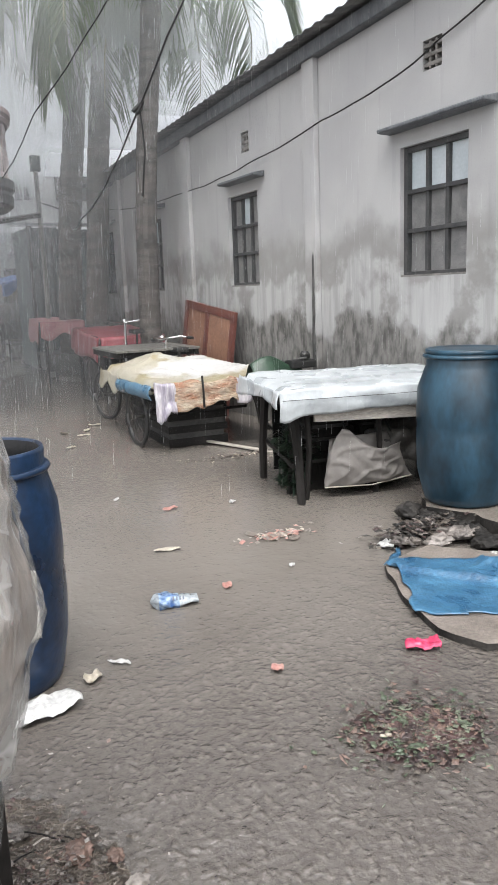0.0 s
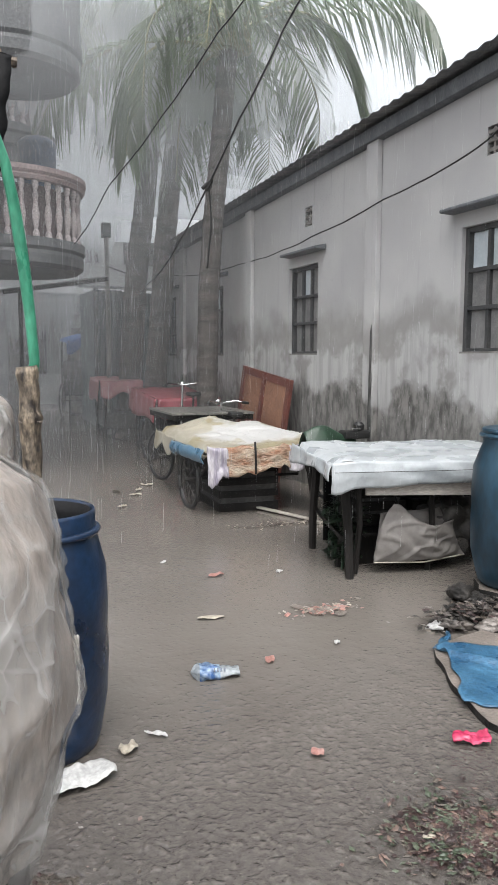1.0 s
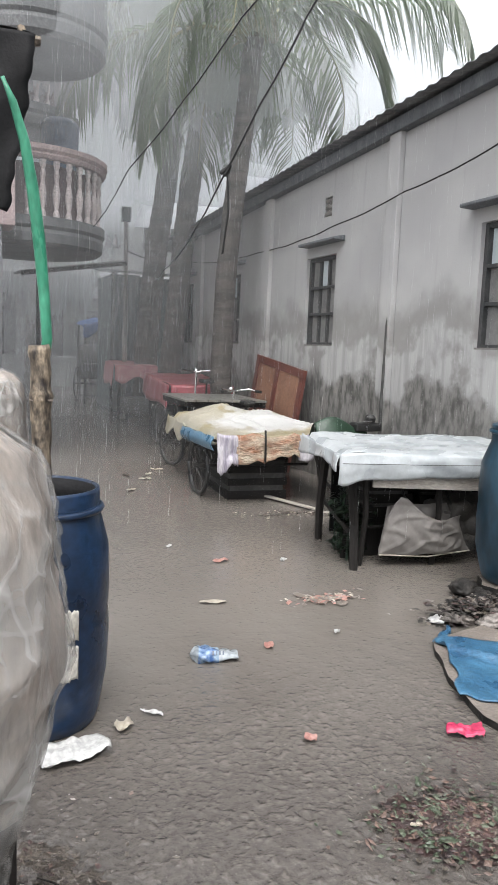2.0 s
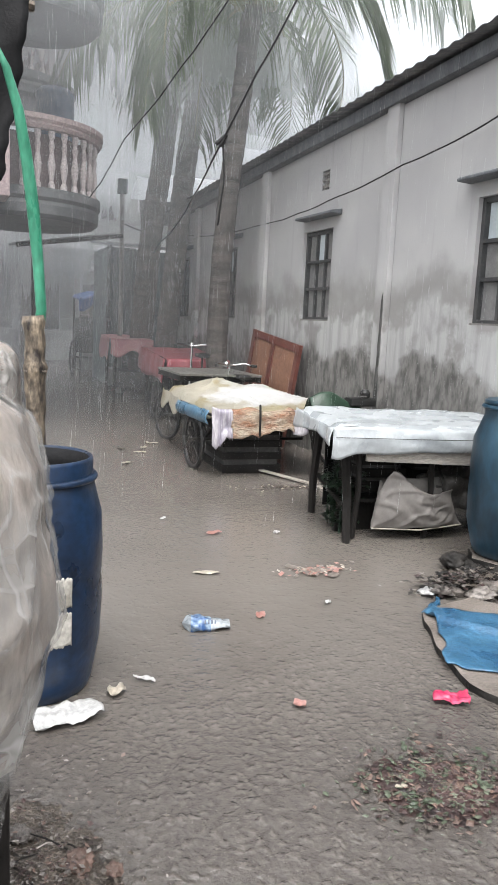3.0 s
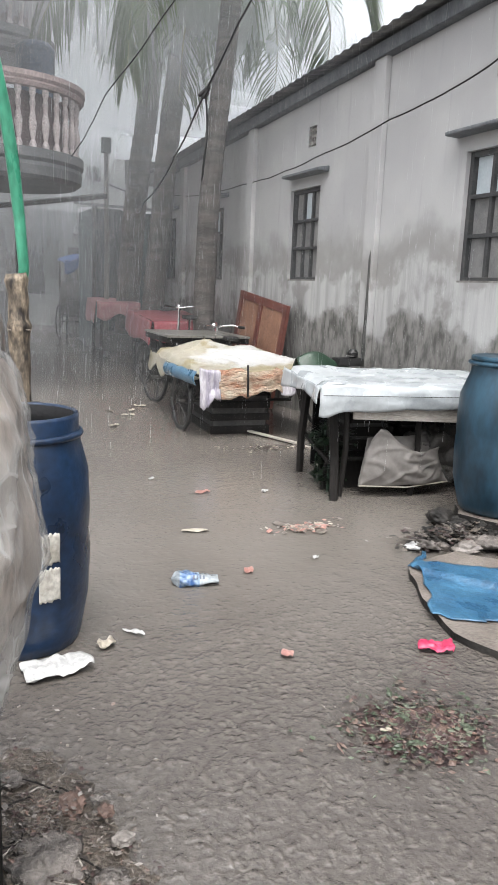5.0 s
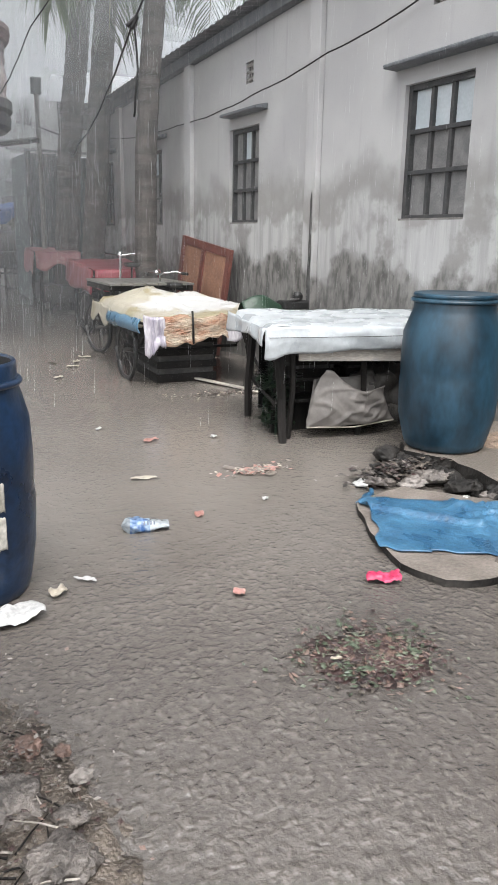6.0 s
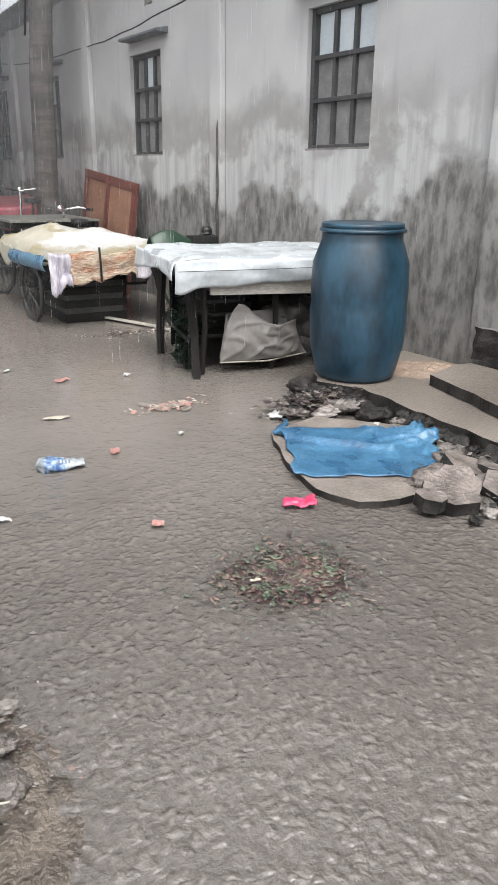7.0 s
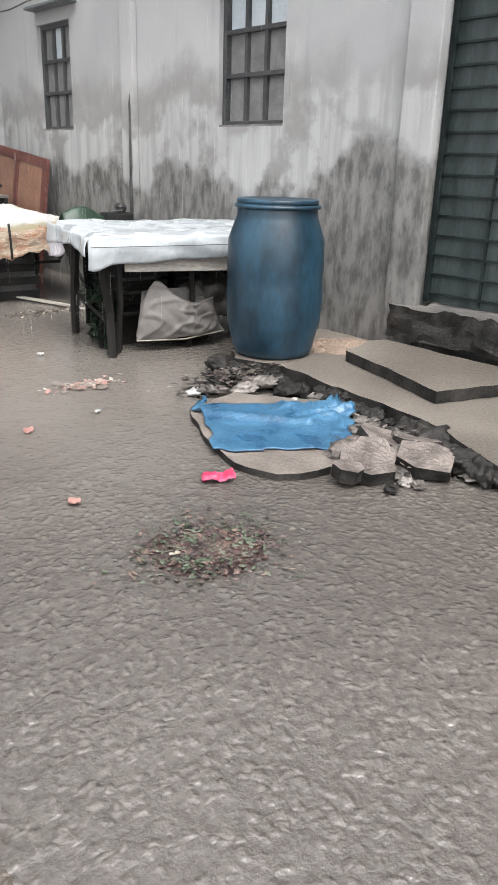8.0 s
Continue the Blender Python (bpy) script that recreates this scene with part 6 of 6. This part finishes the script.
def bottle():
    b = thing("plastic_bottle", (0.985, 3.50, 0.022), "crushed clear bottle with a blue printed wrap", "bottle", turn=-18)
    def body(u, v):
        a = 2 * math.pi * v
        x = -0.115 + 0.23 * u
        r = float(np.interp(u, (0, 0.05, 0.15, 0.4, 0.6, 0.85, 1), (0.004, 0.03, 0.046, 0.048, 0.042, 0.034, 0.045)))
        squash = 0.8 - 0.55 * u * u
        k = 1 + 0.45 * noise.noise(Vector((x * 20, math.cos(a) * 1.6, math.sin(a) * 1.6))) + 0.2 * noise.noise(Vector((x * 60, math.cos(a) * 3, math.sin(a) * 3)))
        return Vector((x, r * k * 1.2 * math.cos(a), r * k * squash * math.sin(a)))
    part("body", sheet(body, 30, 20), CLEAR_PET, b, "cloudy crushed body", True)
    def wrap(u, v):
        p = body(0.18 + 0.42 * u, v)
        return Vector((p.x, p.y * 1.05, p.z * 1.07))
    part("printed_wrap", sheet(wrap, 16, 20), BLUE_WRAP, b, "blue and white printed wrap", True)
    for k in range(4):
        part("print_bar", boxed((-0.005 + 0.016 * k, -0.041, 0.026), (0.008, 0.004, 0.018), (-40, 0, 0)), DRUM_DARK, b)


bottle()


def bits(name, centre, spread, count, size, mats, label, seed, lift=0.01, flat=0.5):
    """A drift of small wet scraps, one mesh a colour under one thing."""
    t = thing(name, (*centre, 0), label, "litter", kind="stuff")
    rnd = random.Random(seed)
    for m in mats:
        bm = bmesh.new()
        for k in range(count // len(mats)):
            r, a = abs(rnd.gauss(0, 0.5)), rnd.uniform(0, 6.28)
            c = Vector((spread[0] * r * math.cos(a), spread[1] * r * math.sin(a), lift * rnd.uniform(0.2, 1.6)))
            s = size * rnd.uniform(0.4, 1.4)
            g = rnd.uniform(0, 6.28)
            d, e = Vector((math.cos(g), math.sin(g), rnd.uniform(-0.3, 0.3))) * s, Vector((-math.sin(g), math.cos(g), rnd.uniform(-0.3, 0.3))) * s * rnd.uniform(0.25, flat + 0.3)
            up = Vector((0, 0, 0.25 * s))
            q = [bm.verts.new(c + o) for o in (d, e, -d, -e)]
            top = bm.verts.new(c + up)
            for i in range(4):
                bm.faces.new((q[i], q[(i + 1) % 4], top))
            bm.faces.new(q[::-1])
        part("scraps", bm, m, t)
    return t


bits("peel_scraps", (1.93, 4.12), (0.24, 0.11), 200, 0.022, (CREAM_BITS, BOARD, ORANGE_BITS, ROCK_PALE), "pale wet peel and paper scraps in the water", 12, 0.012)
mound("sodden_patch", (1.27, 2.05, 0.0), 0.27, 0.22, 0.034, LEAF_BITS, "dark sodden patch of rotten scraps in the water", "litter", 14, 9.0, -30)
for k, (x, y, w, m) in enumerate(((1.20, 1.98, 0.10, GREEN_BITS), (1.33, 2.02, 0.09, BRICK), (1.38, 2.10, 0.10, BRICK), (1.25, 2.12, 0.08, GREEN_BITS), (1.42, 2.00, 0.09, GREEN_BITS), (1.15, 2.08, 0.07, CREAM_BITS))):
    scrap("vegetable_scrap", (x, y, 0.008), w * 0.6, w * 0.3, m, "limp vegetable scrap on the sodden patch", "scrap", 50 + k, 0.008, 37 * k - 20, "vegetable scraps on the sodden patch")
bits("rotting_scraps", (1.27, 2.05), (0.30, 0.24), 2200, 0.013, (LEAF_BITS, LEAF_BITS, BRICK, MUD, GREEN_BITS, GREEN_BITS), "sodden drift of dark and green vegetable scraps", 4, 0.012)
bits("kerb_debris", (2.60, 3.60), (0.34, 0.15), 900, 0.024, (MOULD_SHADE, ROCK, LEAF_BITS, MOULD_SHADE, MUD), "crumbled dark debris piled by the pavement edge", 21, 0.07)
bits("kerb_debris", (2.58, 2.25), (0.34, 0.30), 700, 0.018, (MOULD_SHADE, ROCK, MOULD_SHADE, MUD), "crumbled dark debris piled by the pavement edge", 22, 0.05)
bits("lane_litter", (2.75, 6.35), (0.55, 0.16), 160, 0.02, (CREAM_BITS, MUD, MUD, ROCK, LEAF_BITS), "wet scraps washed up at the carts' feet", 31, 0.01)
mound("mud_bank", (-0.10, 1.72, 0), 0.42, 0.85, 0.055, MUD, "low bank of wet mud and gravel at the stall's foot", "mud", 6, 9.0)
bits("mud_scraps", (0.02, 1.95), (0.26, 0.55), 1800, 0.009, (MUD, MUD, MUD, LEAF_BITS, ROCK, ROCK, BRICK, LEAF_BITS, MUD, ROCK_PALE), "twigs, chips and leaf scraps on the mud bank", 8, 0.035)
for k, (x, y, s, m) in enumerate(((0.04, 1.86, 0.16, ROCK), (0.12, 2.06, 0.075, BRICK), (0.20, 2.00, 0.045, BRICK), (-0.02, 2.22, 0.07, ROCK), (0.22, 1.88, 0.05, ROCK_PALE), (0.10, 1.62, 0.14, ROCK), (-0.02, 1.45, 0.12, ROCK), (0.16, 1.75, 0.07, ROCK))):
    ob = link("mud_stone", stone_mesh(s, k * 3.3, 0.5), m, smooth=True)
    ob.matrix_world = pose(x, y, 0.028, 0, 0, 47 * k)
    tagged(ob, "wet brick chip on the mud bank" if m is BRICK else "wet stone on the mud bank", "stone", "stones on the mud bank")
for k in range(46):
    rnd = random.Random(60 + k)
    x, y, a = rnd.uniform(-0.16, 0.12), rnd.uniform(1.5, 2.2), rnd.uniform(0, 3.14)
    ln = rnd.uniform(0.025, 0.075)
    dry = k % 3 == 0
    ob = link("straw" if dry else "twig", tubed([(-ln * math.cos(a), -ln * math.sin(a), 0.0), (0, 0, 0.008), (ln * math.cos(a), ln * math.sin(a), 0.003)], [0.0028, 0.0026, 0.0015], 5), WOOD_PALE if dry else WOOD_DARK)
    ob.location = (x, y, 0.034)
    tagged(ob, "pale straw lying on the mud bank" if dry else "wet dark twig lying on the mud bank", "straw" if dry else "twig", "twigs and straw on the mud bank")


# ---------- rain ----------
def rain(name, lo, hi, count, seed, width, length, label):
    """Falling streaks: thin upright slivers of water, all one mesh."""
    r = np.random.default_rng(seed)
    c = r.uniform(lo, hi, (count, 3))
    ln, w = r.uniform(length * 0.6, length * 1.4, count), r.uniform(width * 0.6, width * 1.4, count)
    lean = np.stack([r.normal(0.04, 0.02, count), r.normal(0.02, 0.02, count), np.ones(count)], -1)
    a0 = r.uniform(0, 2 * np.pi, count)
    side = np.stack([np.cos(a0), np.sin(a0), 0 * a0], -1) * (w / 2)[:, None]
    cross = np.stack([-np.sin(a0), np.cos(a0), 0 * a0], -1) * (w / 2)[:, None]
    half = lean * (ln / 2)[:, None]
    v = np.stack([c - half - side, c - half + side, c + half - cross, c + half + cross], 1).reshape(-1, 3)
    v[:, 2] = np.maximum(v[:, 2], 0.01)
    base = (np.arange(count) * 4)[:, None]
    f = np.concatenate([base + np.array(q) for q in ((0, 1, 2), (0, 3, 1), (0, 2, 3), (1, 3, 2))])
    me = bpy.data.meshes.new(name)
    me.from_pydata(v.tolist(), [], f.tolist())
    me.materials.append(RAIN)
    return tagged(new(name, me), label, "rain", kind="stuff")


rain("rain_streaks", (-1.0, 10.0, 0.3), (4.0, 21.0, 9.0), RAIN_FAR, 1, 0.0006, 0.10, "dense grey curtain of falling rain down the lane")
rain("rain_streaks", (4.0, 7.5, 4.2), (12.0, 22.0, 11.0), RAIN_FAR // 4, 2, 0.0007, 0.12, "falling rain above the tin roof")
rain("rain_streaks", (0.4, 4.0, 0.3), (3.9, 10.0, 6.0), 1600, 3, 0.0007, 0.16, "thin falling rain over the flooded lane")
rain("roof_drips", (3.70, 5.5, 0.2), (3.80, 14.0, 3.9), 120, 4, 0.001, 0.10, "water dripping off the roof's edge")


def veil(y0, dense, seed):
    """A wavy translucent sheet across the lane and over the roof, added to paint the haze."""
    m = bpy.data.materials.new("sheet_haze")
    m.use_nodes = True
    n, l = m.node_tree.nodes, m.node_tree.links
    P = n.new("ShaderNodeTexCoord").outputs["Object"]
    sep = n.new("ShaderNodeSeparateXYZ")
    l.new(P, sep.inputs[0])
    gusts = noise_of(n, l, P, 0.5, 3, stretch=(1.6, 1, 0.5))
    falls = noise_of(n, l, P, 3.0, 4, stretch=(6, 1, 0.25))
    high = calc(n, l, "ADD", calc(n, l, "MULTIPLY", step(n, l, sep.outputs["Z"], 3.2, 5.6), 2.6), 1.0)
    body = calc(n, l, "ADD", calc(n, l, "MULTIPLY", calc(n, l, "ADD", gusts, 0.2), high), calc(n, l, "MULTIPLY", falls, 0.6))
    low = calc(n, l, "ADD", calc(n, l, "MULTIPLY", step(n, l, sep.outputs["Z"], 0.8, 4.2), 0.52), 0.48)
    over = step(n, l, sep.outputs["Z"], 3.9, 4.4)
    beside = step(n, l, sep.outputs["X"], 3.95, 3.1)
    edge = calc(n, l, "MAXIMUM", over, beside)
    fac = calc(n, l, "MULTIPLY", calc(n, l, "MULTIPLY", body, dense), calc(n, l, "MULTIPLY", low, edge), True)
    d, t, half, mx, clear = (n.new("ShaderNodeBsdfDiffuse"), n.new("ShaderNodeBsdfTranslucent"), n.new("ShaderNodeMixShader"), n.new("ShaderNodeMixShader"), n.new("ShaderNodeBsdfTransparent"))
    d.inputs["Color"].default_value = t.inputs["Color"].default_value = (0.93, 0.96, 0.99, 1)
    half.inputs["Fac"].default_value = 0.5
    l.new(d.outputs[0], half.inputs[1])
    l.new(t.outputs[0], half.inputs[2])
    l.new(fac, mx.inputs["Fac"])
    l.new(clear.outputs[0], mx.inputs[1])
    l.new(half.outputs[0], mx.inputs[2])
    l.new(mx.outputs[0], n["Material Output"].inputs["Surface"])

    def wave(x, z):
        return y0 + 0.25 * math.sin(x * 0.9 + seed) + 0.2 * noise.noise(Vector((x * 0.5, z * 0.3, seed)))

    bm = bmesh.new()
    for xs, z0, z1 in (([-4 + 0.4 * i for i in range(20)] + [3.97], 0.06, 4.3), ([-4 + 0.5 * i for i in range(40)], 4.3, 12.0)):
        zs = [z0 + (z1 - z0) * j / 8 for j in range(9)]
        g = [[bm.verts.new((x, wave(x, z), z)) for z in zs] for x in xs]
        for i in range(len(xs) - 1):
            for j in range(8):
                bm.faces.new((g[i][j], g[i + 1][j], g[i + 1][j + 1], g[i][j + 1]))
    ob = link("haze_sheet", bm, m, smooth=True)
    return tagged(ob, "translucent sheet added across the lane to paint the rain haze", "rain", kind="stuff")


# Added haze sheets, denser towards the lane's far end.
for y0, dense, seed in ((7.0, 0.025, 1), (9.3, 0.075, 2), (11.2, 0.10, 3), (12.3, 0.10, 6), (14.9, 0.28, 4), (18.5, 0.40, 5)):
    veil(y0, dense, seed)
